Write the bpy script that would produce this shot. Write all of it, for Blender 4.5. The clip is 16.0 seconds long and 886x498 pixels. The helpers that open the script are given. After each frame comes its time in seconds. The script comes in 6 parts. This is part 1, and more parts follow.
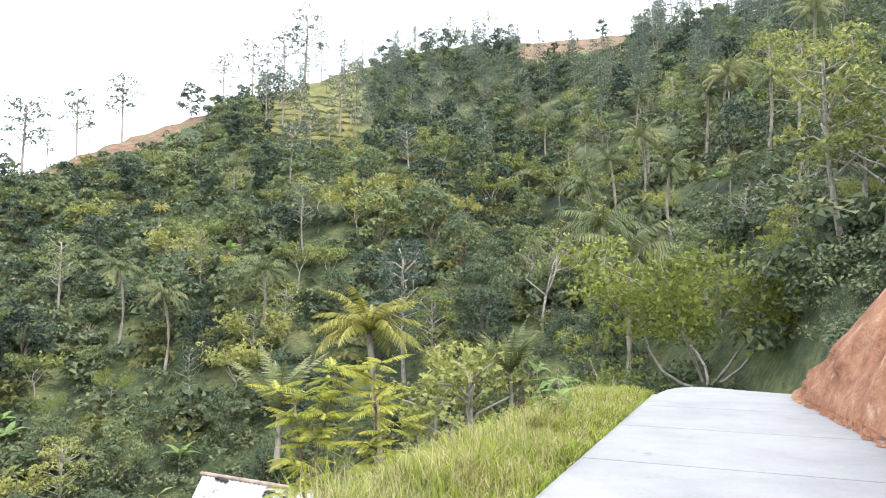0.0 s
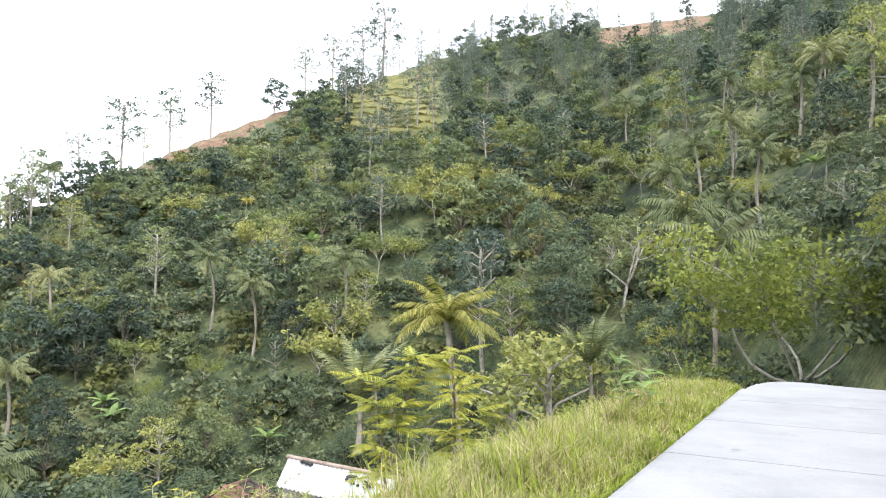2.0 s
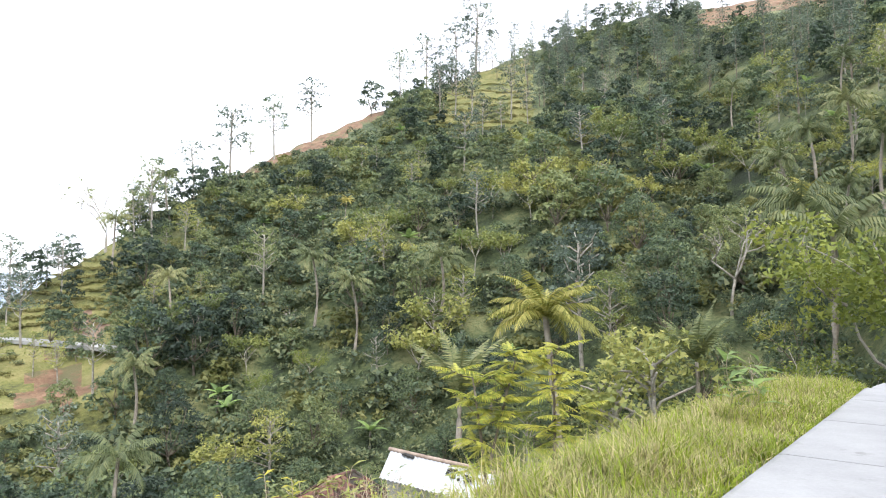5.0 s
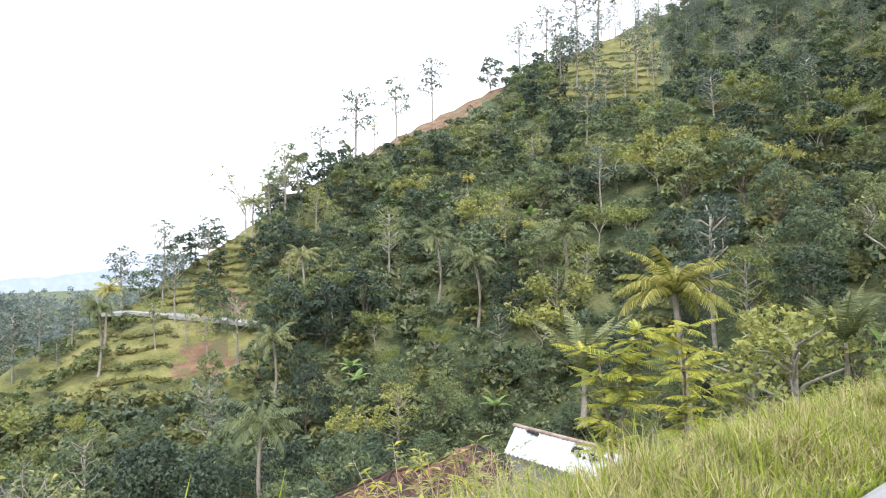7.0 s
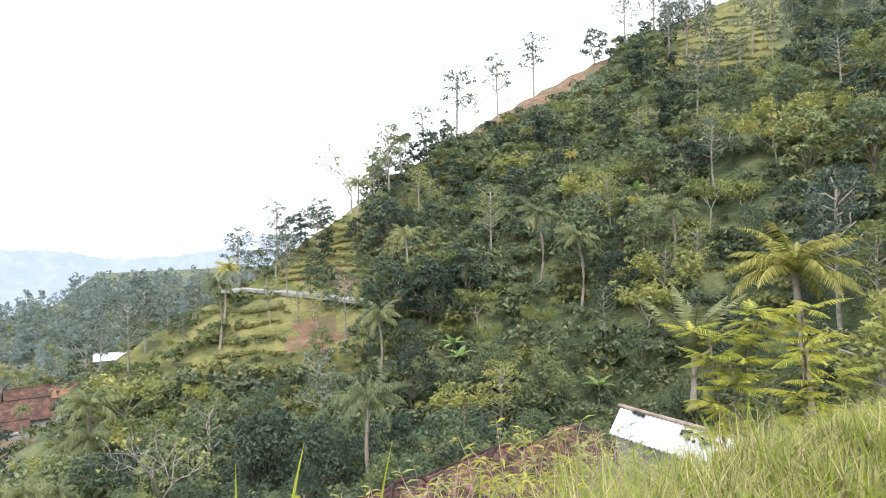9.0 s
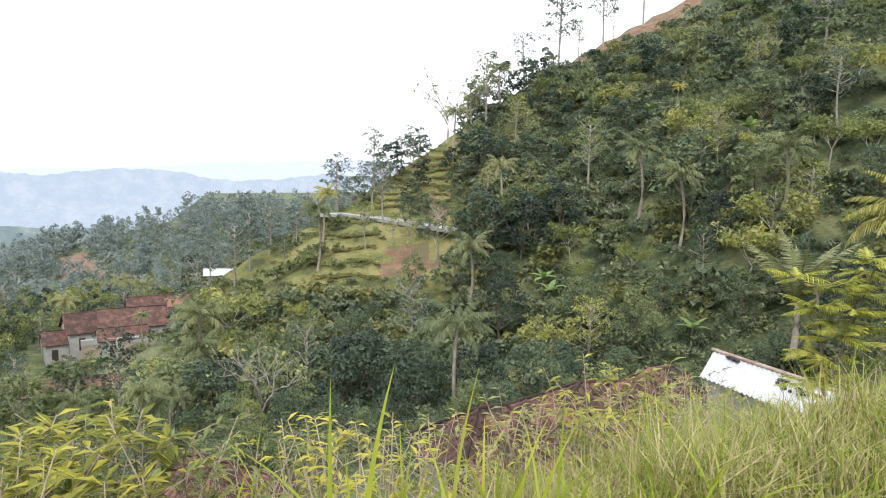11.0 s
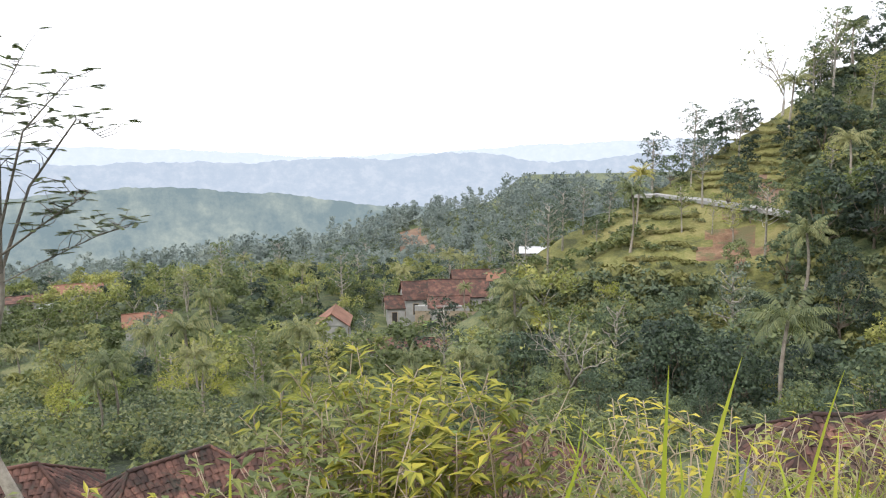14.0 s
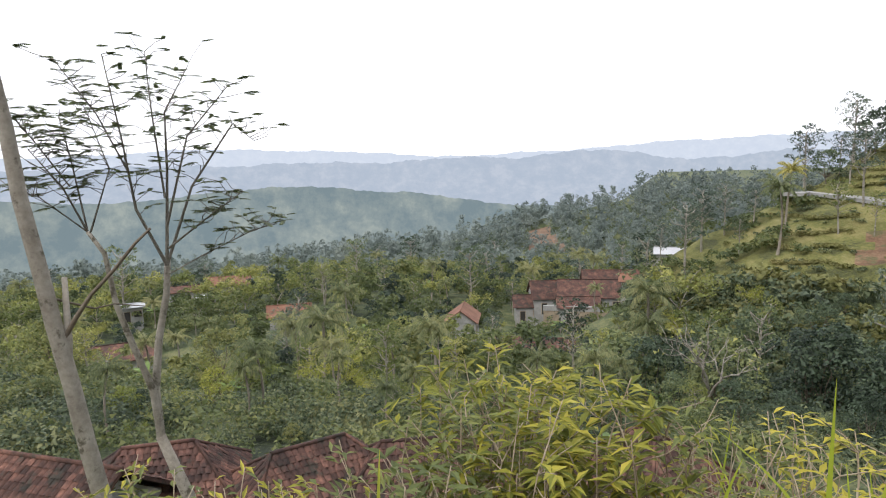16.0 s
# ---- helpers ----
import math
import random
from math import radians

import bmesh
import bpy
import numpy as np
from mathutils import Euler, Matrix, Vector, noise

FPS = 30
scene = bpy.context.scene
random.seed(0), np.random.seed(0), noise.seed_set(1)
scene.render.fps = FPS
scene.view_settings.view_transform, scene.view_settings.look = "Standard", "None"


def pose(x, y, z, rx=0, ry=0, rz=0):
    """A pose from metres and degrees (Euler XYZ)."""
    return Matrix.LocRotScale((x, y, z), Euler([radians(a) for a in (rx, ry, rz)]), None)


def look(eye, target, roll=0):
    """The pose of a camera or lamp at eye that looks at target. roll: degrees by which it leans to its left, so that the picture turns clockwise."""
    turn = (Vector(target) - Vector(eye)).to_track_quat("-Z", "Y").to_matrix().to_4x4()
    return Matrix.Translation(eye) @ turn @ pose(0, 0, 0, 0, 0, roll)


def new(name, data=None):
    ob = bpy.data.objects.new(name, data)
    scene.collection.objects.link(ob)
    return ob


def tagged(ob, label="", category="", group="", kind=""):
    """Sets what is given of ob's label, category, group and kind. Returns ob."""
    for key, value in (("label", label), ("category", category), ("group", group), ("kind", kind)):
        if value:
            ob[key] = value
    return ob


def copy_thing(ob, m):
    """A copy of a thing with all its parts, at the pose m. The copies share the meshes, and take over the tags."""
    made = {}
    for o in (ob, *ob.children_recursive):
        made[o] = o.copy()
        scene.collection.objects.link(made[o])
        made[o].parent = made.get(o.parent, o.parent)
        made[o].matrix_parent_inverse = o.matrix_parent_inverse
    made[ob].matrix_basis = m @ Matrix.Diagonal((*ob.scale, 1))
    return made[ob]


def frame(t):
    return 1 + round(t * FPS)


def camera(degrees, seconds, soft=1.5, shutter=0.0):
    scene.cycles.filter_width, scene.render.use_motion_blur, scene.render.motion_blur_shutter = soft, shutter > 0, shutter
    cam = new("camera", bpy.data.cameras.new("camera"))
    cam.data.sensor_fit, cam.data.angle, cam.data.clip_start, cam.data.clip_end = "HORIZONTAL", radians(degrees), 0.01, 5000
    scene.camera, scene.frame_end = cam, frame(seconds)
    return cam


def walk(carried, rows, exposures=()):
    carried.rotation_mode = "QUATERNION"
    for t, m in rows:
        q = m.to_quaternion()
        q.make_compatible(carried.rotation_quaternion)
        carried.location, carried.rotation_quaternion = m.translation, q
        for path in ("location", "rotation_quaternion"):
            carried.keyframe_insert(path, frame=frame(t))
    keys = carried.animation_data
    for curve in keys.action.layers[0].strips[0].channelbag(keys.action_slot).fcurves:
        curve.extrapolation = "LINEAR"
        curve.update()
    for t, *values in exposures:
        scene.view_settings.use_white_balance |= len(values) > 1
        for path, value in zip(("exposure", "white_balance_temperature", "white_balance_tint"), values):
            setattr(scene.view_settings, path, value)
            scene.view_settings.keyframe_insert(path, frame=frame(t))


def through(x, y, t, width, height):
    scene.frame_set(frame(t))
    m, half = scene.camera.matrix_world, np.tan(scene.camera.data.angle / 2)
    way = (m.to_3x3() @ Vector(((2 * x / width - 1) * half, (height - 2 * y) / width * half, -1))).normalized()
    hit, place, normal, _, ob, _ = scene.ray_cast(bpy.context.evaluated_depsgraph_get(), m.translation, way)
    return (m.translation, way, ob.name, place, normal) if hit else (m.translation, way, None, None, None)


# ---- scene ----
# ---- camera and walk ----
cam = camera(65.7, 16.0, soft=1.1)
# seconds, place in metres, turn in degrees
ROWS = [
    (0, -0.000, -0.000, 1.55, 94.30, 0.22, 0.02),
    (0.5, -0.000, -0.000, 1.55, 94.28, 0.38, 2.24),
    (1, -0.000, -0.000, 1.55, 93.86, 0.28, 4.02),
    (1.5, -0.000, -0.000, 1.55, 93.77, 0.06, 5.44),
    (2, -0.000, -0.000, 1.55, 93.48, 0.05, 6.50),
    (2.5, -0.000, -0.000, 1.55, 93.73, 0.02, 7.41),
    (3, -0.000, -0.000, 1.55, 93.54, 0.00, 8.80),
    (3.5, -0.000, -0.000, 1.55, 93.60, 0.03, 10.42),
    (6, -0.000, -0.000, 1.55, 92.33, 1.22, 19.57),
    (6.5, -0.000, -0.000, 1.55, 91.84, 1.40, 22.94),
    (7, -0.000, -0.000, 1.55, 91.41, 1.03, 24.73),
    (7.5, -0.000, -0.000, 1.55, 90.45, 1.04, 27.02),
    (8, -0.000, -0.000, 1.55, 89.38, 0.91, 28.80),
    (8.5, -0.000, -0.000, 1.55, 89.54, 1.17, 30.21),
    (9, -0.000, -0.000, 1.55, 89.77, 1.33, 33.22),
    (11.5, -0.000, -0.000, 1.55, 82.54, -1.13, 43.08),
    (12, -0.000, -0.000, 1.55, 81.37, -1.00, 45.93),
    (12.5, -0.001, -0.002, 1.55, 81.34, 0.16, 50.84),
    (13, -0.013, -0.022, 1.55, 81.77, 0.71, 55.41),
    (13.5, -0.031, -0.054, 1.55, 82.22, 0.29, 61.40),
    (14, -0.052, -0.090, 1.55, 82.42, 0.49, 66.69),
    (14.5, -0.068, -0.119, 1.55, 82.55, 0.68, 70.70),
    (15, -0.075, -0.131, 1.55, 82.84, 0.44, 72.68),
    (15.5, -0.075, -0.131, 1.55, 82.97, 0.59, 74.90),
    (16, -0.075, -0.131, 1.55, 82.46, 1.16, 77.41),
]
walk(cam, [(r[0], pose(*r[1:])) for r in ROWS],
     exposures=[(0, 1.5, 6150, 11), (3.5, 1.45, 6150, 11), (6, 1.28, 6180, 11), (9, 1.18, 6250, 11), (11.5, 0.95, 6320, 11), (12.5, 1.05, 6340, 11), (14, 0.86, 6400, 12), (16, 0.5, 6420, 13)])

# ---- daylight: a bright overcast sky ----
world = bpy.data.worlds.new("overcast_sky")
scene.world = world
world.use_nodes = True
wn = world.node_tree.nodes
wl = world.node_tree.links
sky = wn.new("ShaderNodeTexSky")
sky.sky_type = "NISHITA"
sky.sun_disc = False
sky.sun_elevation = radians(52)
sky.sun_rotation = radians(150)
sky.dust_density = 4.0
coord = wn.new("ShaderNodeTexCoord")
cloud = wn.new("ShaderNodeTexNoise")
cloud.inputs["Scale"].default_value = 2.6
cloud.inputs["Detail"].default_value = 5.0
wmap = wn.new("ShaderNodeMapping")
wmap.inputs["Scale"].default_value = (1.0, 1.0, 4.0)
wl.new(coord.outputs["Generated"], wmap.inputs["Vector"])
wl.new(wmap.outputs["Vector"], cloud.inputs["Vector"])
ramp = wn.new("ShaderNodeValToRGB")
ramp.color_ramp.elements[0].position = 0.25
ramp.color_ramp.elements[0].color = (9.4, 9.7, 10.4, 1)
ramp.color_ramp.elements[1].position = 0.6
ramp.color_ramp.elements[1].color = (12.4, 12.6, 13.0, 1)
wl.new(cloud.outputs["Fac"], ramp.inputs["Fac"])
mix = wn.new("ShaderNodeMixRGB")
mix.inputs["Fac"].default_value = 0.88
wl.new(sky.outputs["Color"], mix.inputs["Color1"])
wl.new(ramp.outputs["Color"], mix.inputs["Color2"])
wl.new(mix.outputs["Color"], wn["Background"].inputs["Color"])
wn["Background"].inputs["Strength"].default_value = 0.1
sun = new("sun", bpy.data.lights.new("sun", "SUN"))
sun.data.energy = 1.4
sun.data.angle = radians(18)
sun.data.color = (1.0, 0.95, 0.86)
sun.matrix_world = look((60, -70, 120), (0, 0, 0))

# ---- materials ----
def shader(name):
    m = bpy.data.materials.new(name)
    m.use_nodes = True
    n, l = m.node_tree.nodes, m.node_tree.links
    return m, n, l, n["Principled BSDF"]


def ramp_node(n, stops):
    r = n.new("ShaderNodeValToRGB")
    e = r.color_ramp.elements
    while len(e) < len(stops):
        e.new(0.5)
    for i, (p, c) in enumerate(stops):
        e[i].position, e[i].color = p, (*c, 1)
    return r


def noise_node(n, l, scale, detail=4.0, rough=0.6, vec=None):
    t = n.new("ShaderNodeTexNoise")
    t.inputs["Scale"].default_value = scale
    t.inputs["Detail"].default_value = detail
    t.inputs["Roughness"].default_value = rough
    if vec:
        l.new(vec, t.inputs["Vector"])
    return t


def surface(name, stops, scale=1.0, fine=12.0, rough=0.9, bump=0.3, metal=0.0, spots=None, vary=0.0):
    """A surface with broad stains and fine grain. spots: colour, scale and amount of blotches laid over it."""
    m, n, l, b = shader(name)
    g = n.new("ShaderNodeNewGeometry")
    big = noise_node(n, l, scale, 5, 0.65, g.outputs["Position"])
    small = noise_node(n, l, fine, 4, 0.7, g.outputs["Position"])
    add = n.new("ShaderNodeMath")
    add.operation = "MULTIPLY_ADD"
    l.new(small.outputs["Fac"], add.inputs[0])
    add.inputs[1].default_value = 0.45
    l.new(big.outputs["Fac"], add.inputs[2])
    sub = n.new("ShaderNodeMath")
    sub.operation = "SUBTRACT"
    l.new(add.outputs[0], sub.inputs[0])
    sub.inputs[1].default_value = 0.225
    r = ramp_node(n, stops)
    l.new(sub.outputs[0], r.inputs["Fac"])
    col = r.outputs["Color"]
    if spots:
        sp = noise_node(n, l, spots[1], 6, 0.7, g.outputs["Position"])
        sr = ramp_node(n, [(spots[2], (0, 0, 0)), (spots[2] + 0.08, (1, 1, 1))])
        l.new(sp.outputs["Fac"], sr.inputs["Fac"])
        mx = n.new("ShaderNodeMixRGB")
        l.new(sr.outputs["Color"], mx.inputs["Fac"])
        l.new(col, mx.inputs["Color1"])
        mx.inputs["Color2"].default_value = (*spots[0], 1)
        col = mx.outputs["Color"]
    if vary:
        ob = n.new("ShaderNodeObjectInfo")
        mr = n.new("ShaderNodeMapRange")
        mr.inputs["To Min"].default_value, mr.inputs["To Max"].default_value = 1 - vary, 1 + vary
        hs = n.new("ShaderNodeHueSaturation")
        l.new(ob.outputs["Random"], mr.inputs["Value"])
        l.new(mr.outputs["Result"], hs.inputs["Value"])
        l.new(col, hs.inputs["Color"])
        col = hs.outputs["Color"]
    l.new(col, b.inputs["Base Color"])
    b.inputs["Roughness"].default_value = rough
    b.inputs["Metallic"].default_value = metal
    if bump:
        bp = n.new("ShaderNodeBump")
        bp.inputs["Strength"].default_value = bump
        bp.inputs["Distance"].default_value = 0.6 / fine
        l.new(small.outputs["Fac"], bp.inputs["Height"])
        l.new(bp.outputs["Normal"], b.inputs["Normal"])
    return m


def foliage(name, dark, mid, light, patch=0.12, through=0.35, rough=0.55, leaf=0.32, whole=0.55, gloss=0.3):
    """Leaves: every leaf its own tone, whole plants and patches shifting between three greens, light passing through."""
    m, n, l, b = shader(name)
    g = n.new("ShaderNodeNewGeometry")
    ob = n.new("ShaderNodeObjectInfo")
    broad = noise_node(n, l, patch, 3, 0.6, g.outputs["Position"])
    a = n.new("ShaderNodeMath")
    a.operation = "MULTIPLY_ADD"
    l.new(g.outputs["Random Per Island"], a.inputs[0])
    a.inputs[1].default_value = leaf
    l.new(broad.outputs["Fac"], a.inputs[2])
    c = n.new("ShaderNodeMath")
    c.operation = "MULTIPLY_ADD"
    l.new(ob.outputs["Random"], c.inputs[0])
    c.inputs[1].default_value = whole
    l.new(a.outputs[0], c.inputs[2])
    s = n.new("ShaderNodeMath")
    s.operation = "SUBTRACT"
    l.new(c.outputs[0], s.inputs[0])
    s.inputs[1].default_value = 0.5 * (leaf + whole)
    r = ramp_node(n, [(0.12, dark), (0.5, mid), (0.9, light)])
    l.new(s.outputs[0], r.inputs["Fac"])
    l.new(r.outputs["Color"], b.inputs["Base Color"])
    b.inputs["Roughness"].default_value = rough
    b.inputs["Specular IOR Level"].default_value = gloss
    t = n.new("ShaderNodeBsdfTranslucent")
    l.new(r.outputs["Color"], t.inputs["Color"])
    mx = n.new("ShaderNodeMixShader")
    mx.inputs["Fac"].default_value = through
    l.new(b.outputs["BSDF"], mx.inputs[1])
    l.new(t.outputs["BSDF"], mx.inputs[2])
    l.new(mx.outputs["Shader"], n["Material Output"].inputs["Surface"])
    return m


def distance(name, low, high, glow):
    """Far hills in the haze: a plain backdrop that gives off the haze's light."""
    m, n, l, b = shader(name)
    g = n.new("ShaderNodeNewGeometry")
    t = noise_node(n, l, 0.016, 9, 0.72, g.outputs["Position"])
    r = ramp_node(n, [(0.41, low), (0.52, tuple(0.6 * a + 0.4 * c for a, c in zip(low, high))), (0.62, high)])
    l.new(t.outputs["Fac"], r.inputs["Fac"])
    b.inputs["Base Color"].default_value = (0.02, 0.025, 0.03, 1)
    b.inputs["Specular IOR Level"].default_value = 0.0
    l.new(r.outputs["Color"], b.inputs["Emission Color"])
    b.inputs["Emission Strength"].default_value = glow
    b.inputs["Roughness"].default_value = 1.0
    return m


M_CONCRETE = surface("cast_concrete", [(0.3, (0.2, 0.202, 0.207)), (0.7, (0.275, 0.277, 0.28))], 0.8, 25, 0.85, 0.15, spots=((0.17, 0.17, 0.17), 1.7, 0.62))
M_OLD_CONCRETE = surface("weathered_concrete", [(0.3, (0.24, 0.24, 0.23)), (0.7, (0.36, 0.36, 0.35))], 0.6, 14, 0.9, 0.2)
M_RED_SOIL = surface("red_soil", [(0.3, (0.15, 0.062, 0.03)), (0.5, (0.3, 0.14, 0.075)), (0.7, (0.44, 0.25, 0.15))], 1.4, 9, 0.95, 1.0, spots=((0.5, 0.33, 0.22), 1.6, 0.6))
M_HILL_SOIL = surface("weathered_red_soil", [(0.3, (0.085, 0.05, 0.03)), (0.5, (0.17, 0.095, 0.055)), (0.7, (0.26, 0.17, 0.105))], 0.5, 3, 0.95, 1.0, spots=((0.11, 0.1, 0.045), 0.35, 0.5))
M_PALE_SOIL = surface("pale_soil", [(0.3, (0.13, 0.08, 0.055)), (0.7, (0.23, 0.155, 0.105))], 0.4, 6, 0.95, 0.6)
M_GROUND = surface("overgrown_ground", [(0.36, (0.018, 0.027, 0.012)), (0.5, (0.06, 0.082, 0.03)), (0.64, (0.15, 0.155, 0.065))], 0.16, 2.6, 0.95, 1.0)
M_BARK = surface("brown_bark", [(0.3, (0.09, 0.07, 0.05)), (0.7, (0.2, 0.17, 0.13))], 2.0, 18, 0.9, 0.6)
M_PALE_BARK = surface("pale_bark", [(0.3, (0.19, 0.17, 0.14)), (0.7, (0.38, 0.355, 0.305))], 3.0, 22, 0.9, 0.6, spots=((0.1, 0.09, 0.065), 5.0, 0.56))
M_GREY_BARK = surface("grey_bark", [(0.3, (0.1, 0.09, 0.075)), (0.7, (0.23, 0.215, 0.185))], 2.0, 18, 0.9, 0.5)
M_PALM_BARK = surface("palm_bark", [(0.3, (0.17, 0.14, 0.11)), (0.7, (0.32, 0.29, 0.24))], 2.0, 14, 0.9, 0.6)
M_TILE = surface("clay_roof_tile", [(0.3, (0.03, 0.017, 0.014)), (0.5, (0.075, 0.036, 0.027)), (0.68, (0.16, 0.078, 0.055))], 1.1, 7, 0.9, 0.4, spots=((0.035, 0.03, 0.022), 1.3, 0.54), vary=0.55)
M_TILE_RED = surface("orange_roof_tile", [(0.25, (0.12, 0.055, 0.035)), (0.75, (0.25, 0.125, 0.08))], 0.6, 9, 0.9, 0.4)
M_PLASTER = surface("pale_plaster", [(0.3, (0.22, 0.22, 0.21)), (0.7, (0.36, 0.36, 0.345))], 0.7, 8, 0.9, 0.15)
M_STONE = surface("rough_stone", [(0.3, (0.2, 0.16, 0.11)), (0.7, (0.36, 0.3, 0.22))], 1.2, 8, 0.95, 0.7)
M_TIN = surface("white_sheet_metal", [(0.3, (0.36, 0.37, 0.39)), (0.7, (0.46, 0.47, 0.49))], 0.8, 5, 0.5, 0.05)
M_RUST = surface("rusty_edge", [(0.3, (0.16, 0.11, 0.08)), (0.7, (0.34, 0.27, 0.22))], 2, 14, 0.8, 0.3)
M_DARK = surface("dark_opening", [(0.3, (0.015, 0.014, 0.013)), (0.7, (0.03, 0.028, 0.026))], 2, 9, 0.8, 0.1)
M_WOOD = surface("weathered_wood", [(0.3, (0.22, 0.17, 0.11)), (0.7, (0.42, 0.36, 0.27))], 2, 20, 0.85, 0.3)
M_ORANGE = surface("orange_plastic", [(0.3, (0.7, 0.14, 0.05)), (0.7, (0.8, 0.2, 0.08))], 4, 30, 0.5, 0.05)

# Broad, pine and undergrowth greens are blued and greyed for hillside haze.
L_BROAD = foliage("broad_leaves", (0.035, 0.053, 0.038), (0.092, 0.132, 0.078), (0.22, 0.25, 0.1), through=0.38, leaf=0.36, whole=0.7)
L_LIME = foliage("lime_leaves", (0.1, 0.13, 0.045), (0.2, 0.23, 0.07), (0.38, 0.37, 0.11), through=0.36, leaf=0.4)
L_PINE = foliage("pine_needles", (0.055, 0.078, 0.062), (0.1, 0.135, 0.1), (0.18, 0.21, 0.145), through=0.3, leaf=0.4)
L_PALM = foliage("palm_leaflets", (0.085, 0.11, 0.05), (0.16, 0.185, 0.08), (0.3, 0.29, 0.13), leaf=0.5)
L_PALM_YELLOW = foliage("yellowed_palm_leaflets", (0.17, 0.18, 0.04), (0.34, 0.32, 0.08), (0.55, 0.46, 0.16), leaf=0.6)
L_BUSH = foliage("mixed_undergrowth", (0.04, 0.058, 0.04), (0.11, 0.145, 0.078), (0.27, 0.27, 0.12), patch=0.2, through=0.34, leaf=0.55, whole=0.0)
L_GRASS = foliage("grass_blades", (0.13, 0.145, 0.04), (0.31, 0.3, 0.1), (0.58, 0.5, 0.26), patch=0.9, through=0.4, whole=0.0, leaf=0.8)
L_FRESH = foliage("fresh_grass", (0.16, 0.22, 0.02), (0.3, 0.37, 0.035), (0.45, 0.46, 0.07), patch=1.5, through=0.45)
M_TURF = surface("mown_turf", [(0.34, (0.05, 0.057, 0.018)), (0.5, (0.14, 0.143, 0.038)), (0.66, (0.22, 0.195, 0.075))], 0.22, 2.6, 0.95, 1.0)
L_TURF = foliage("terrace_grass", (0.12, 0.135, 0.045), (0.2, 0.2, 0.068), (0.32, 0.28, 0.12), patch=0.15)
# Haze over the far woods is mixed into these pale blue-grey greens.
L_FAR_HAZE = foliage("far_woods", (0.16, 0.195, 0.19), (0.205, 0.245, 0.225), (0.275, 0.3, 0.25), patch=0.06, through=0.35, rough=1.0, leaf=0.14, whole=0.0, gloss=0.0)
L_BIG = foliage("large_soft_leaves", (0.09, 0.14, 0.05), (0.17, 0.25, 0.08), (0.3, 0.4, 0.12), patch=2.0, through=0.4)
L_YELLOW = foliage("yellow_green_leaves", (0.12, 0.145, 0.026), (0.28, 0.285, 0.043), (0.5, 0.44, 0.07), patch=2.0, through=0.4, leaf=0.8)
L_TIPS = foliage("light_leaf_tips", (0.12, 0.155, 0.035), (0.25, 0.28, 0.055), (0.45, 0.42, 0.09), patch=0.4, through=0.4, leaf=0.4)
L_SAP = foliage("sapling_leaves", (0.13, 0.18, 0.03), (0.25, 0.29, 0.05), (0.48, 0.46, 0.08), patch=0.9, through=0.42, leaf=0.6)
L_STRAW = foliage("dry_grass", (0.24, 0.2, 0.1), (0.38, 0.33, 0.17), (0.52, 0.46, 0.27), patch=0.8, through=0.35)
L_VALLEY = foliage("valley_leaves", (0.06, 0.085, 0.035), (0.13, 0.16, 0.062), (0.27, 0.27, 0.09), through=0.38, leaf=0.4, whole=0.5)
L_SPRAY = foliage("thin_feathery_leaves", (0.11, 0.14, 0.075), (0.2, 0.235, 0.12), (0.34, 0.35, 0.17), patch=0.8, through=0.5, leaf=0.5)
# Emission colours that hold the haze, paler with each farther range.
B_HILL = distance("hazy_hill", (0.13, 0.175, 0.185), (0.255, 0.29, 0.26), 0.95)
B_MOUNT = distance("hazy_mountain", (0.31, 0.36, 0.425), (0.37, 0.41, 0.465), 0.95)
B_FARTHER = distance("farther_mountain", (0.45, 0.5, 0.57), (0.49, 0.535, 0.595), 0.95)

# ---- the lie of the land ----
EYE = 1.55
ROAD_DIR = (0.3827, 0.9239)          # the road runs ahead and to the right
ROAD_LEFT = (-1.83, 0.0)             # a point of its valley-side edge
ROAD_WIDTH = 3.8


def road_frame(x, y):
    """Metres along the road, and out from its valley-side edge."""
    dx, dy = x - ROAD_LEFT[0], y - ROAD_LEFT[1]
    return dx * ROAD_DIR[0] + dy * ROAD_DIR[1], -dx * ROAD_DIR[1] + dy * ROAD_DIR[0]


def road_point(s, w):
    return (ROAD_LEFT[0] + s * ROAD_DIR[0] - w * ROAD_DIR[1], ROAD_LEFT[1] + s * ROAD_DIR[1] + w * ROAD_DIR[0])


def road_height(s):
    return -0.037 * s - 0.22 * np.maximum(s - 17.5, 0)


def polar(az, d):
    """The plan's point at a bearing (degrees to the left of +y) and a distance from the lookout."""
    a = radians(az)
    return -math.sin(a) * d, math.cos(a) * d


# bearings, and along each: the valley's foot (distance, height) and the ridge (distance, height)
BEAR = [-60, -45, -30, -15, 0, 15, 30, 42, 50, 57, 62, 68]
FOOT_D = [20, 22, 24, 40, 48, 54, 58, 60, 62, 66, 70, 75]
FOOT_Z = [3, 2, 0, -8, -12, -14, -16, -18, -19, -20, -21, -22]
RIDGE_D = [250, 250, 242, 226, 206, 180, 150, 124, 106, 97, 92, 90]
RIDGE_Z = [96, 96, 94, 88, 80, 54.5, 27.8, 6.8, -4.2, -9.5, -15, -22]
# the open valley to the left: distance, height
VALLEY_D = [30, 60, 100, 160, 230, 300]
VALLEY_Z = [-13, -20, -24.5, -28, -42, -52]


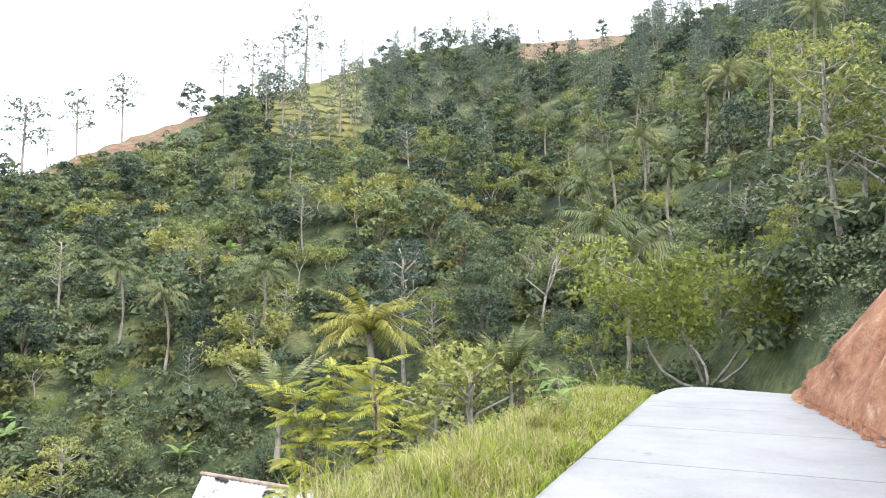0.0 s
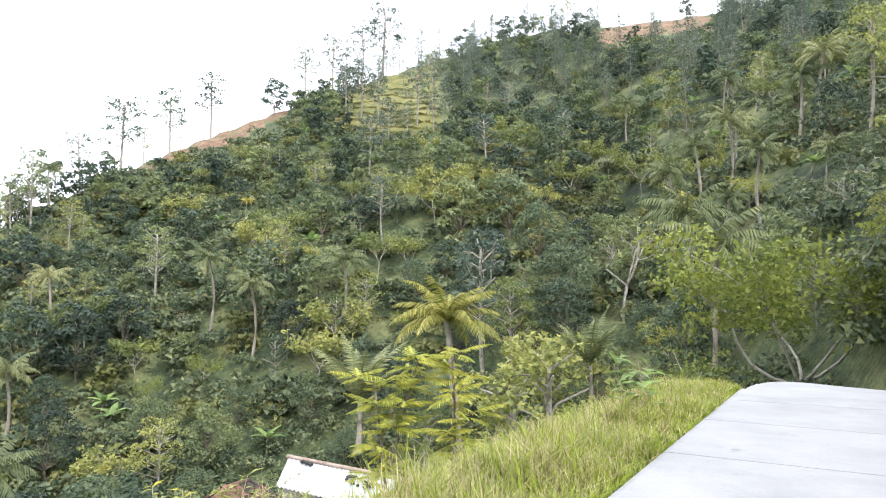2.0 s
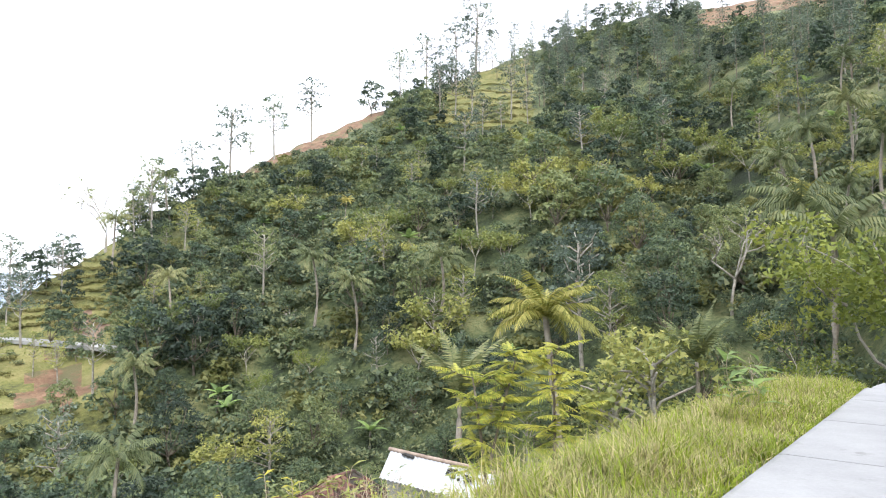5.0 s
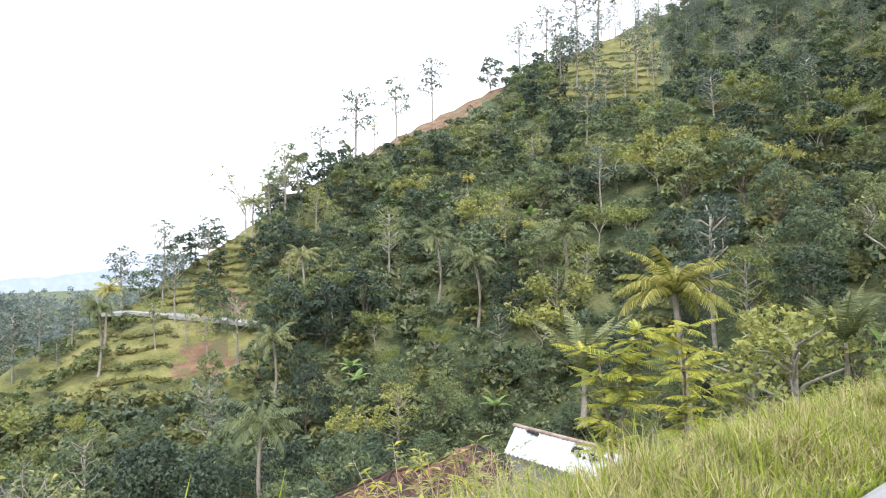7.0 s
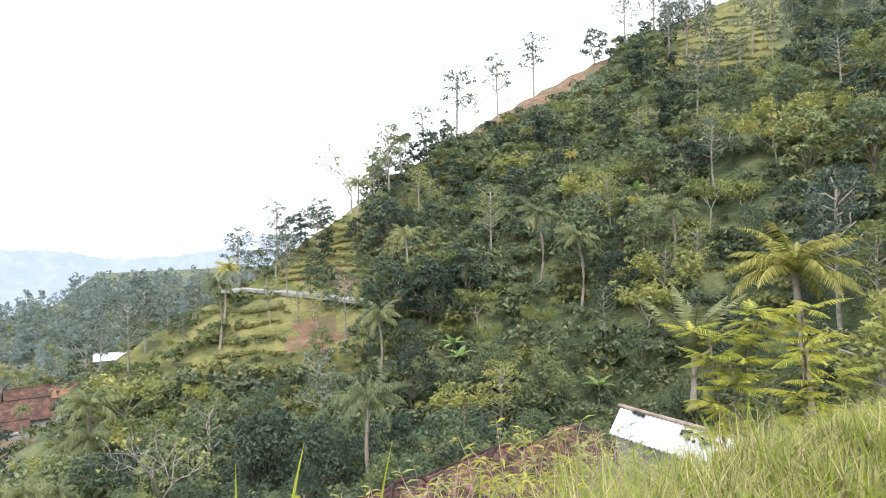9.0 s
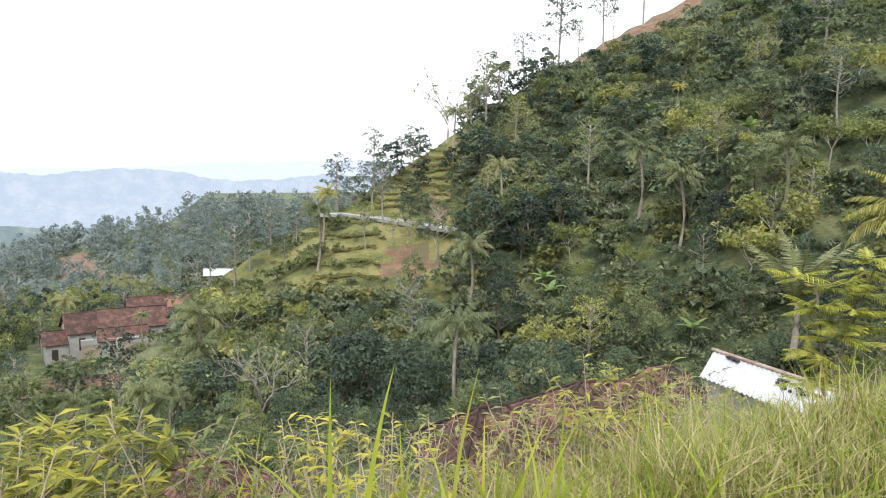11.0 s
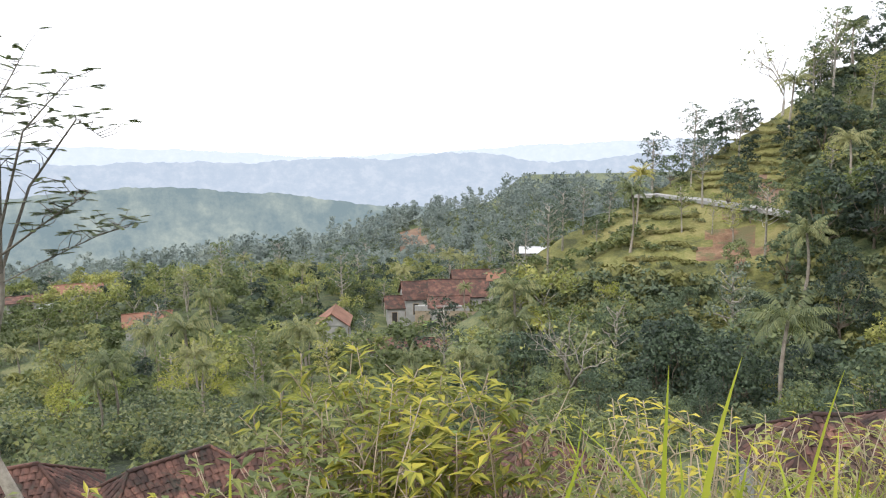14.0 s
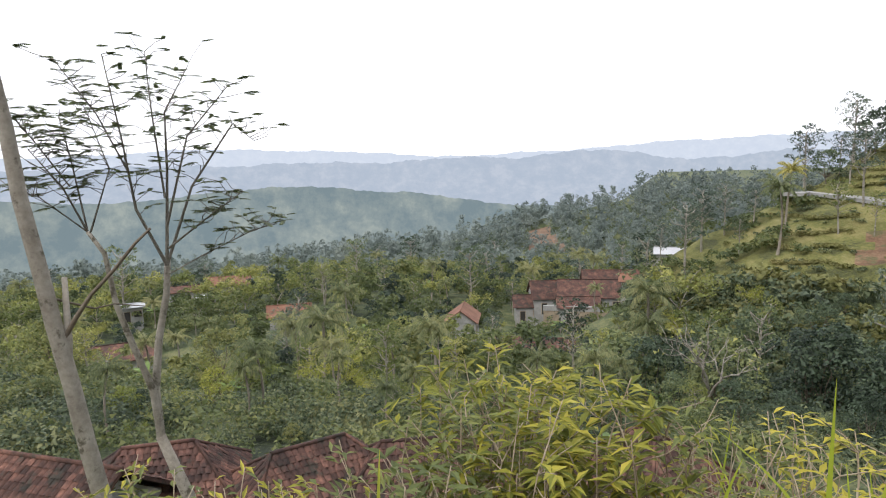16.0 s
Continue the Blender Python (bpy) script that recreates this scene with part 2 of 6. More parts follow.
def wobble(x, y, k):
    return (np.sin(x * k + 1.3) * np.cos(y * k * 1.17 + 0.4) + 0.5 * np.sin(x * k * 2.3 + y * k * 1.9) + 0.3 * np.cos(y * k * 4.1 - x * k * 3.3))


def land(x, y):
    """Height of the ground."""
    x, y = np.asarray(x, float), np.asarray(y, float)
    s, w = road_frame(x, y)
    d = np.hypot(x, y)
    az = np.degrees(np.arctan2(-x, y))
    # the bench of the road, its bank and the slope below it
    bank = np.clip((21.5 - s) * 0.5, 0, 4.0)
    up = np.clip((-w - ROAD_WIDTH - 0.25) / 1.6, 0, 1)
    near = road_height(np.clip(s, -60, 60)) + bank * up + np.clip(-w - 6, 0, 60) * 0.32
    crest = np.interp(s, [-4, 1, 4, 8], [0.5, 0.75, 1.35, 1.7])
    we = w + (1.7 - crest) * np.clip(w / crest, 0, 1)
    near = near - np.interp(we, [0, 0.3, 1.7, 13, 24, 45, 90, 1500], [0, 0.02, 0.16, 8.6, 10.5, 16, 60, 900])
    near = near - np.clip(s - 24, 0, 40) * 0.25
    # the hill across the valley
    fd, fz = np.interp(az, BEAR, FOOT_D), np.interp(az, BEAR, FOOT_Z)
    rd, rz = np.interp(az, BEAR, RIDGE_D), np.interp(az, BEAR, RIDGE_Z)
    u = np.clip((d - fd) / (rd - fd), 0, 1)
    hill = fz + (rz - fz) * u ** 0.95 - np.clip(fd - d, 0, 60) * 0.45
    hill = hill - np.clip(d - rd, 0, 150) * 0.45
    cleft = np.exp(-((az + 4 - 14 * (u - 0.5)) / 5.0) ** 2) * np.sin(np.pi * u) * 9
    hill = hill - cleft + wobble(x, y, 0.09) * 1.2 * np.sin(np.pi * np.clip(u, 0, 1))
    # the valley and the wooded ridge beyond it
    val = np.interp(d, VALLEY_D, VALLEY_Z) + wobble(x, y, 0.045) * 1.5 * np.clip((d - 40) / 60, 0, 1)
    mid_z = np.interp(az, [40, 54, 60, 67, 73, 79, 87, 100, 115], [-14, -16, -17, -28, -37, -46, -50, -56, -56])
    mid = mid_z - np.abs(d - 380) * np.where(d < 380, 0.24, 0.5)
    far = np.maximum(val, mid)
    far = np.where(d > 300, np.maximum(mid, -170 - np.clip(d - 700, 0, 1000) * 0.3), far)
    k = np.clip((az - 60) / 10, 0, 1) * np.clip((190 - az) / 20, 0, 1)
    hill = np.where(d > rd + 10, np.maximum(hill, np.where(az > 48, far, -150)), hill)
    side = np.where(az > 60, hill * (1 - k) + far * k, hill)
    side = np.where(az < -100, -170, side)
    low = np.minimum(near, side)
    z = np.maximum(near, side) + 0.5 * np.exp(-np.abs(near - side) / 1.2) * np.clip((d - 14) / 10, 0, 1)
    # rough ground off the bench
    rough = np.clip((w - 0.6) / 4, 0, 1) + np.clip((-w - ROAD_WIDTH - 0.3) / 0.8, 0, 1)
    return z + np.clip(rough, 0, 1) * (wobble(x, y, 1.1) * 0.07 + wobble(x, y, 3.7) * 0.025)


GX, GY = np.arange(-440.0, 320.0), np.arange(-160.0, 440.0)
HEIGHTS = land(*np.meshgrid(GX, GY))


def zland(x, y):
    """Height at one place; past the verge it is read from a grid of one metre."""
    i, j = x - GX[0], y - GY[0]
    if x * x + y * y < 45 * 45 or not (0 <= i < len(GX) - 1 and 0 <= j < len(GY) - 1):
        return float(land(x, y))
    a, b = int(i), int(j)
    u, v = i - a, j - b
    h = HEIGHTS
    return float((h[b, a] * (1 - u) + h[b, a + 1] * u) * (1 - v) + (h[b + 1, a] * (1 - u) + h[b + 1, a + 1] * u) * v)


def mesh_of(name, verts, faces, mats, smooth=True):
    me = bpy.data.meshes.new(name)
    me.from_pydata([tuple(v) for v in verts], [], faces)
    for m in mats if isinstance(mats, (list, tuple)) else [mats]:
        me.materials.append(m)
    if smooth:
        me.polygons.foreach_set("use_smooth", [True] * len(me.polygons))
    me.update()
    return me


def quads_mesh(name, v, mat, per=4):
    """One mesh of loose polygons of per corners: v is (n * per, 3)."""
    me = bpy.data.meshes.new(name)
    n = len(v) // per
    me.vertices.add(n * per)
    me.vertices.foreach_set("co", np.ascontiguousarray(v, dtype=np.float32).ravel())
    me.loops.add(n * per)
    me.loops.foreach_set("vertex_index", np.arange(n * per, dtype=np.int32))
    me.polygons.add(n)
    me.polygons.foreach_set("loop_start", np.arange(0, n * per, per, dtype=np.int32))
    me.materials.append(mat)
    me.update(calc_edges=True)
    return me


def part(name, me, parent, label=""):
    ob = new(name, me)
    ob.parent = parent
    return tagged(ob, label)


# bare red earth, mown terraces and paths on the hill, by bearing and distance
def patches(x, y):
    """0 undergrowth, 1 red earth, 2 pale earth, 3 turf."""
    d = np.hypot(x, y)
    az = np.degrees(np.arctan2(-x, y))
    s, w = road_frame(x, y)
    z = land(x, y)
    el = np.degrees(np.arctan2(z - EYE, d))
    n = wobble(x, y, 0.25) * 0.9 + wobble(x, y, 0.8) * 0.4
    k = np.zeros(np.shape(x), int)
    far = d > 70
    top = np.interp(az, BEAR, RIDGE_D)
    k = np.where(far & (az > 39 + 0.8 * n) & (az < 62) & (el > -10.5 + 0.6 * n) & (d < top + 25), 3, k)
    k = np.where(far & (az > 39 + 0.7 * n) & (az < 47) & (np.abs(d - top) < 35) & (el > -3), 3, k)
    k = np.where(far & (az > 6.8 + 0.5 * n) & (az < 15.3 + 0.5 * n) & (el > 12.9 + 0.3 * n) & (d < top), 3, k)
    k = np.where(far & (az > 19.5 + n) & (az < 31.5 + n) & (el > np.interp(az, [19, 23, 31], [14.3, 11.9, 8.7])) & (d < top + 6), 1, k)
    k = np.where(far & (az > -15.5 + 0.4 * n) & (az < -6.8 + 0.4 * n) & (el > 19.4 + 0.25 * n) & (d < top + 4), 1, k)
    k = np.where(far & (np.hypot((az - 43.6) / 2.5, (el + 6.9) / 2.3) < 0.95 + 0.45 * n), 1, k)
    k = np.where(far & (np.hypot((az - 41.3) * 0.8, el + 2.7) < 0.85), 2, k)
    k = np.where((w < -ROAD_WIDTH - 0.1) & (w > -6.0) & (s < 21) & (s > -30), 1, k)
    k = np.where((d > 180) & (np.hypot((az - 68.9) / 1.8, (el + 7.2 + 0.25 * (68.9 - az)) / 0.75) < 1 + 0.3 * n), 2, k)
    k = np.where((d > 30) & (d < 140) & (np.hypot(az - 70.8, (el + 13.6) / 1.6) < 0.55 + 0.2 * n), 2, k)
    return k


PATCHES = patches(*np.meshgrid(GX, GY))


def patch_at(x, y):
    i, j = int(round(x - GX[0])), int(round(y - GY[0]))
    if x * x + y * y < 45 * 45 or not (0 <= i < len(GX) and 0 <= j < len(GY)):
        return int(patches(np.array([x]), np.array([y]))[0])
    return int(PATCHES[j, i])


def build_ground():
    rings = [0.0, 0.6]
    while rings[-1] < 4800:
        rings.append(rings[-1] * (1.035 if rings[-1] < 70 else 1.024 if rings[-1] < 260 else 1.04 if rings[-1] < 420 else 1.12) + (0.12 if rings[-1] < 6 else 0))
    step = np.concatenate([np.arange(-180, -40, 4), np.arange(-40, 120, 0.6), np.arange(120, 180, 4)])
    A = np.radians(step)
    D = np.array(rings[1:])
    X, Y = -np.sin(A)[None] * D[:, None], np.cos(A)[None] * D[:, None]
    Z = land(X, Y)
    s, w = road_frame(X, Y)
    under = (w < 0.1) & (w > -ROAD_WIDTH - 0.1) & (s < 40) & (s > -40)
    Z = np.where(under, Z - 0.14, Z)
    n = len(A)
    verts = np.stack([X, Y, Z], -1).reshape(-1, 3)
    verts = np.vstack([verts, [[0, 0, -0.2]]])
    kind = patches(X, Y)
    faces, mi = [], []
    for i in range(len(D) - 1):
        for j in range(n):
            j2 = (j + 1) % n
            faces.append((i * n + j, i * n + j2, (i + 1) * n + j2, (i + 1) * n + j))
            mi.append(int(kind[i, j]))
    c = len(verts) - 1
    for j in range(n):
        faces.append((c, (j + 1) % n, j))
        mi.append(0)
    faces = [f[::-1] for f in faces]
    me = mesh_of("ground", verts, faces, [M_GROUND, M_HILL_SOIL, M_PALE_SOIL, M_TURF])
    me.polygons.foreach_set("material_index", mi)
    return tagged(new("ground", me), "green overgrown hillside and valley with red earth cuts", "ground", kind="structure")


ground = build_ground()


def ribbon(name, centre, width, thick, mat, crown=0.0):
    """A slab that follows a line of points, with an upper face, two sides and ends."""
    v, f = [], []
    for i, p in enumerate(centre):
        a, b = Vector(centre[max(i - 1, 0)]), Vector(centre[min(i + 1, len(centre) - 1)])
        side = Vector((-(b - a).y, (b - a).x, 0)).normalized() * (width / 2)
        p = Vector(p)
        for k, dz in ((1, 0), (0.97, 0.0), (0, crown), (-0.97, 0), (-1, 0)):
            v.append(p + side * k + Vector((0, 0, dz - (0.012 if abs(k) == 1 else 0))))
        v.append(p - side - Vector((0, 0, thick)))
        v.append(p + side - Vector((0, 0, thick)))
    for i in range(len(centre) - 1):
        for k in range(7):
            f.append((i * 7 + k, i * 7 + (k + 1) % 7, (i + 1) * 7 + (k + 1) % 7, (i + 1) * 7 + k))
    f.append(tuple(range(6, -1, -1)))
    f.append(tuple((len(centre) - 1) * 7 + k for k in range(7)))
    return mesh_of(name, v, f, mat, smooth=False)


def build_road():
    road = tagged(new("road"), "pale cast concrete village road along the slope", "road", kind="structure")
    s0 = -12.0
    while s0 < 17:
        pts = []
        for k in range(6):
            s = s0 + 0.012 + (2.976) * k / 5
            x, y = road_point(s, -ROAD_WIDTH / 2)
            pts.append((x, y, float(road_height(s)) + 0.02))
        part("slab", ribbon("slab", pts, ROAD_WIDTH, 0.18, M_CONCRETE), road)
        s0 += 3.0
    pts = []
    x, y = road_point(18.0, -ROAD_WIDTH / 2)
    h, z = math.atan2(ROAD_DIR[0], ROAD_DIR[1]), float(road_height(17.99)) + 0.02
    for k in range(14):
        pts.append((x, y, z))
        x, y, z = x + math.sin(h), y + math.cos(h), z - 0.037 - 0.02 * min(k, 8)
        h += 0.075
    part("slab", ribbon("slab", pts, ROAD_WIDTH, 0.3, M_CONCRETE), road)
    return road


road = build_road()

# ---- plants ----
def unit(v):
    return v / np.maximum(np.linalg.norm(v, axis=-1, keepdims=True), 1e-9)


def leaf_quads(rng, c, bias, size, aspect=0.75, loose=0.8):
    """Pointed leaves at the places c, their faces turned roughly along bias."""
    n = len(c)
    nrm = unit(bias + rng.normal(0, loose, (n, 3)))
    t = unit(np.cross(nrm, rng.normal(0, 1, (n, 3))))
    b = np.cross(nrm, t)
    ln = size * (0.6 + 0.8 * rng.random((n, 1)))
    wd = ln * aspect
    q = np.stack([c - t * ln * 0.42 + b * wd * 0.5, c - t * ln * 0.42 - b * wd * 0.5, c + t * ln * 0.58 - nrm * ln * 0.15], 1)
    return q.reshape(-1, 3)


def clump_points(rng, centre, radius, n, flat=0.8):
    p = unit(rng.normal(0, 1, (n, 3)))
    r = radius * (0.45 + 0.6 * rng.random((n, 1)) ** 0.6)
    out = p.copy()
    out[:, 2] += 0.5
    p = p * r
    p[:, 2] *= flat
    return np.asarray(centre) + p, unit(out)


def tube(paths, sides=5):
    """Tapered limbs: each path is a list of (x, y, z, radius)."""
    v, f = [], []
    for path in paths:
        base = len(v)
        for i, p in enumerate(path):
            a, b = Vector(path[max(i - 1, 0)][:3]), Vector(path[min(i + 1, len(path) - 1)][:3])
            q = (b - a).to_track_quat("Z", "Y")
            for k in range(sides):
                g = 2 * math.pi * k / sides
                v.append(Vector(p[:3]) + q @ Vector((math.cos(g) * p[3], math.sin(g) * p[3], 0)))
        for i in range(len(path) - 1):
            for k in range(sides):
                f.append((base + i * sides + k, base + i * sides + (k + 1) % sides, base + (i + 1) * sides + (k + 1) % sides, base + (i + 1) * sides + k))
        f.append(tuple(base + (len(path) - 1) * sides + k for k in range(sides)))
    return v, f


def limb(rng, a, b, r0, r1, bend=0.12, n=4):
    a, b = np.array(a, float), np.array(b, float)
    k = np.linalg.norm(b - a) * bend
    off = rng.normal(0, k, 3)
    return [tuple(a + (b - a) * u + off * math.sin(math.pi * u)) + (r0 + (r1 - r0) * u,) for u in np.linspace(0, 1, n)]


def thing(name, label, category, group=""):
    return tagged(new(name), label, category, group)


def plant(name, label, category, trunk, bark, crown, leaf, group="", crown_name="crown", per=3):
    ob = thing(name, label, category, group)
    if trunk:
        part("trunk", mesh_of(name + "_trunk", *tube(trunk), bark), ob)
    if crown is not None and len(crown):
        part(crown_name, quads_mesh(name + "_crown", crown, leaf, per), ob)
    return ob


def dome_points(rng, centre, radius, n, flat=0.7):
    """Places over the upper shell of a clump of leaves, and which way they face."""
    p = unit(rng.normal(0, 1, (n, 3)))
    p[:, 2] = np.where(p[:, 2] < -0.25, -p[:, 2], p[:, 2])
    out = unit(p + np.array([0, 0, 0.7]))
    p = p * radius * (0.7 + 0.4 * rng.random((n, 1)))
    p[:, 2] *= flat
    return np.asarray(centre) + p, out


def broad_tree(seed, h, spread, leaf, label, n=1250, size=0.42, bark=None, name="broadleaf_tree", k=17):
    """A dense crown of separate leafy heads round and over a short trunk."""
    rng = np.random.default_rng(seed)
    base = h * 0.16
    trunk = [limb(rng, (0, 0, -0.8), (rng.normal(0, 0.2), rng.normal(0, 0.2), base), 0.035 * h * 0.6 + 0.03, 0.03 * h * 0.45 + 0.02, 0.04)]
    crown = []
    for i in range(k):
        g = 2.4 * i + rng.random()
        u = (i + 0.5) / k
        r = spread * math.sin(math.pi * (0.3 + 0.66 * u)) ** 0.8 * (0.7 + 0.45 * rng.random())
        c = (math.cos(g) * r * 0.78, math.sin(g) * r * 0.78, base + (h - base) * (0.08 + 0.8 * u) + rng.normal(0, 0.03 * h))
        if i % 2 == 0:
            trunk.append(limb(rng, trunk[0][-1][:3], c, 0.022 * h * 0.5, 0.012))
        p, o = dome_points(rng, c, spread * 0.34 * (0.65 + 0.6 * rng.random()), n // k, 0.72)
        crown.append(leaf_quads(rng, p, o, size, 0.75, 0.5))
    return plant(name, label, "tree", trunk, bark or M_BARK, np.vstack(crown), leaf)


def umbrella_tree(seed, h, spread, leaf, label, n=900, size=0.3, forks=4, bark=None):
    """A forked trunk whose limbs carry flat, layered sprays of leaves with gaps between them."""
    rng = np.random.default_rng(seed)
    fork = np.array([rng.normal(0, 0.03 * h), rng.normal(0, 0.03 * h), h * (0.3 + 0.1 * rng.random())])
    trunk = [limb(rng, (0, 0, -0.8), fork, 0.017 * h, 0.012 * h, 0.05, 5)]
    tips = []
    for i in range(forks):
        g = 6.283 * (i + 0.5 * rng.random()) / forks
        r = spread * (0.4 + 0.2 * rng.random())
        mid = fork + np.array([math.cos(g) * r, math.sin(g) * r, h * (0.2 + 0.16 * rng.random())])
        trunk.append(limb(rng, fork, mid, 0.0085 * h, 0.005 * h, 0.08, 5))
        for q in range(4):
            a = g + rng.normal(0, 0.75)
            w = spread * (0.3 + 0.55 * rng.random())
            top = min(h * 0.97, mid[2] + h * (0.06 + 0.3 * rng.random()))
            tip = np.array([mid[0] + math.cos(a) * w * 0.75, mid[1] + math.sin(a) * w * 0.75, top - 0.02 * h * (w / spread)])
            trunk.append(limb(rng, mid, tip, 0.0045 * h, 0.002 * h, 0.1, 4))
            tips += [tip, mid + (tip - mid) * 0.62 + rng.normal(0, 0.06 * spread, 3), mid + (tip - mid) * 0.25 + rng.normal(0, 0.06 * spread, 3) * (1, 1, 1.6)]
    crown = []
    for tip in tips:
        m = n // len(tips)
        a, r = rng.random(m) * 6.283, spread * (0.2 + 0.1 * rng.random()) * np.sqrt(rng.random(m))
        c = tip + np.stack([np.cos(a) * r, np.sin(a) * r, rng.normal(0, 0.03 * h, m) - 0.4 * r * r / spread], 1)
        crown.append(leaf_quads(rng, c, np.tile([0, 0, 0.8], (m, 1)), size * 1.15, 0.7, 0.8))
    return plant("spreading_tree", label, "tree", trunk, bark or M_PALE_BARK, np.vstack(crown), leaf)


def pine_tree(seed, h, label, n=980):
    rng = np.random.default_rng(seed)
    trunk = [limb(rng, (0, 0, -0.8), (0, 0, h * 0.97), 0.19, 0.04, 0.01, 6)]
    crown = []
    k = 26
    for i in range(k):
        u = (i + 0.5) / k
        z = h * (0.2 + 0.77 * u)
        r = h * 0.2 * (1.08 - u) ** 0.7 * (0.55 + 0.6 * rng.random())
        g = 2.4 * i + rng.random()
        c = (math.cos(g) * r, math.sin(g) * r, z + r * 0.25)
        if i % 2 == 0:
            trunk.append(limb(rng, (0, 0, z - 0.2), c, 0.05, 0.015, 0.05, 3))
        p, o = dome_points(rng, (c[0] * 0.8, c[1] * 0.8, c[2]), 0.04 * h + r * 0.4, n // k, 0.6)
        crown.append(leaf_quads(rng, p, o, 0.46, 0.36, 0.75))
    return plant("pine_tree", label, "tree", trunk, M_BARK, np.vstack(crown), L_PINE)


def slender_tree(seed, h, leaf, label, n=900, tufts=19, size=0.3):
    rng = np.random.default_rng(seed)
    lean = rng.normal(0, 0.035 * h, 2)
    top = (lean[0], lean[1], h * 0.9)
    trunk = [limb(rng, (0, 0, -0.8), top, 0.018 * h, 0.008 * h, 0.02, 6)]
    crown = []
    for i in range(tufts):
        u = 0.4 + 0.58 * (i + rng.random()) / tufts
        at = np.array([lean[0] * u, lean[1] * u, h * 0.9 * u])
        g = 2.4 * i
        r = h * (0.12 + 0.12 * rng.random()) * (1.2 - 0.5 * u)
        c = at + (math.cos(g) * r, math.sin(g) * r, h * (0.05 + 0.08 * rng.random()))
        trunk.append(limb(rng, at, c, 0.007 * h, 0.003 * h + 0.008, 0.1, 3))
        p, o = dome_points(rng, c, h * 0.09 * (0.6 + 0.8 * rng.random()), n // tufts, 0.8)
        crown.append(leaf_quads(rng, p, o, size, 0.75, 0.9))
    return plant("slender_tree" if leaf is not L_LIME else "pole_tree", label, "tree", trunk, M_PALE_BARK, np.vstack(crown), leaf)


def bare_tree(seed, h, label, leaf, n=90, size=0.35, depth=4, bark=None, spread=0.62):
    rng = np.random.default_rng(seed)
    limbs, tips = [], []

    def grow(a, way, ln, r, k):
        b = a + way * ln
        limbs.append(limb(rng, a, b, r, r * 0.62, 0.06, 3))
        if k == 0:
            tips.append(b)
            return
        for i in range(3 if k > 1 else 2):
            w = way + rng.normal(0, spread, 3) * np.array([1, 1, 0.5])
            w[2] = abs(w[2]) * 0.8 + 0.18
            grow(b if i else a + way * ln * 0.8, w / np.linalg.norm(w), ln * (0.62 + 0.18 * rng.random()), r * 0.6, k - 1)

    grow(np.array([0, 0, -0.6]), np.array([rng.normal(0, 0.05), rng.normal(0, 0.05), 1.0]), h * 0.38, 0.018 * h, depth)
    tips = np.array(tips)
    p = tips[rng.integers(0, len(tips), n)] + rng.normal(0, 0.03 * h, (n, 3))
    return plant("bare_tree", label, "tree", limbs, bark or M_PALE_BARK, leaf_quads(rng, p, np.tile([0, 0, 1.0], (n, 1)), size), leaf)


def frond(rng, ln, rise, turn, droop, leaflets=16, width=0.55, hang=0.85):
    """A palm leaf: a bending midrib and two rows of hanging leaflets, as quads."""
    out, rib = [], []
    way = np.array([math.cos(turn), math.sin(turn), 0.0])
    side = np.array([-way[1], way[0], 0.0])
    p = np.zeros(3)
    a = rise
    for i in range(leaflets + 1):
        u = i / leaflets
        t = way * math.cos(a) + np.array([0, 0, math.sin(a)])
        q = p + t * ln / leaflets
        rib.append(np.stack([p - side * 0.03, p + side * 0.03, q + side * 0.025, q - side * 0.025]))
        if i > 1:
            wl = width * math.sin(math.pi * (0.12 + 0.86 * u)) * (0.85 + 0.3 * rng.random())
            for sgn in (-1, 1):
                tip = p + side * sgn * wl * 0.72 + t * wl * 0.5 - np.array([0, 0, wl * hang * (0.75 + 0.5 * rng.random())])
                half = t * ln / leaflets * 0.46
                out.append(np.stack([p - half, p + half, tip + half * 0.25, tip - half * 0.25]))
        p = q
        a -= droop / leaflets * (0.5 + u)
    return np.vstack(out + rib)


def palm_tree(seed, h, leaf, label, ln=3.1, n=18, upright=0.1, leaflets=19, hang=0.85):
    rng = np.random.default_rng(seed)
    lean = rng.normal(0, 0.06 * h, 2)
    top = np.array([lean[0], lean[1], h])
    trunk = [limb(rng, (0, 0, -0.8), top, 0.19, 0.12, 0.05, 7)]
    trunk[0][0] = trunk[0][0][:3] + (0.28,)
    crown = []
    for i in range(n):
        u = i / n
        rise = 1.25 - 1.45 * u * (1 - 0.7 * upright) + rng.normal(0, 0.08)
        f = frond(rng, ln * (0.8 + 0.3 * rng.random()), rise, 2.4 * i + rng.normal(0, 0.15), (1.5 + 0.5 * u) * (1 - 0.5 * upright), leaflets, ln * 0.2, hang)
        crown.append(f + top)
    return plant("coconut_palm", label, "palm", trunk, M_PALM_BARK, np.vstack(crown), leaf, per=4)


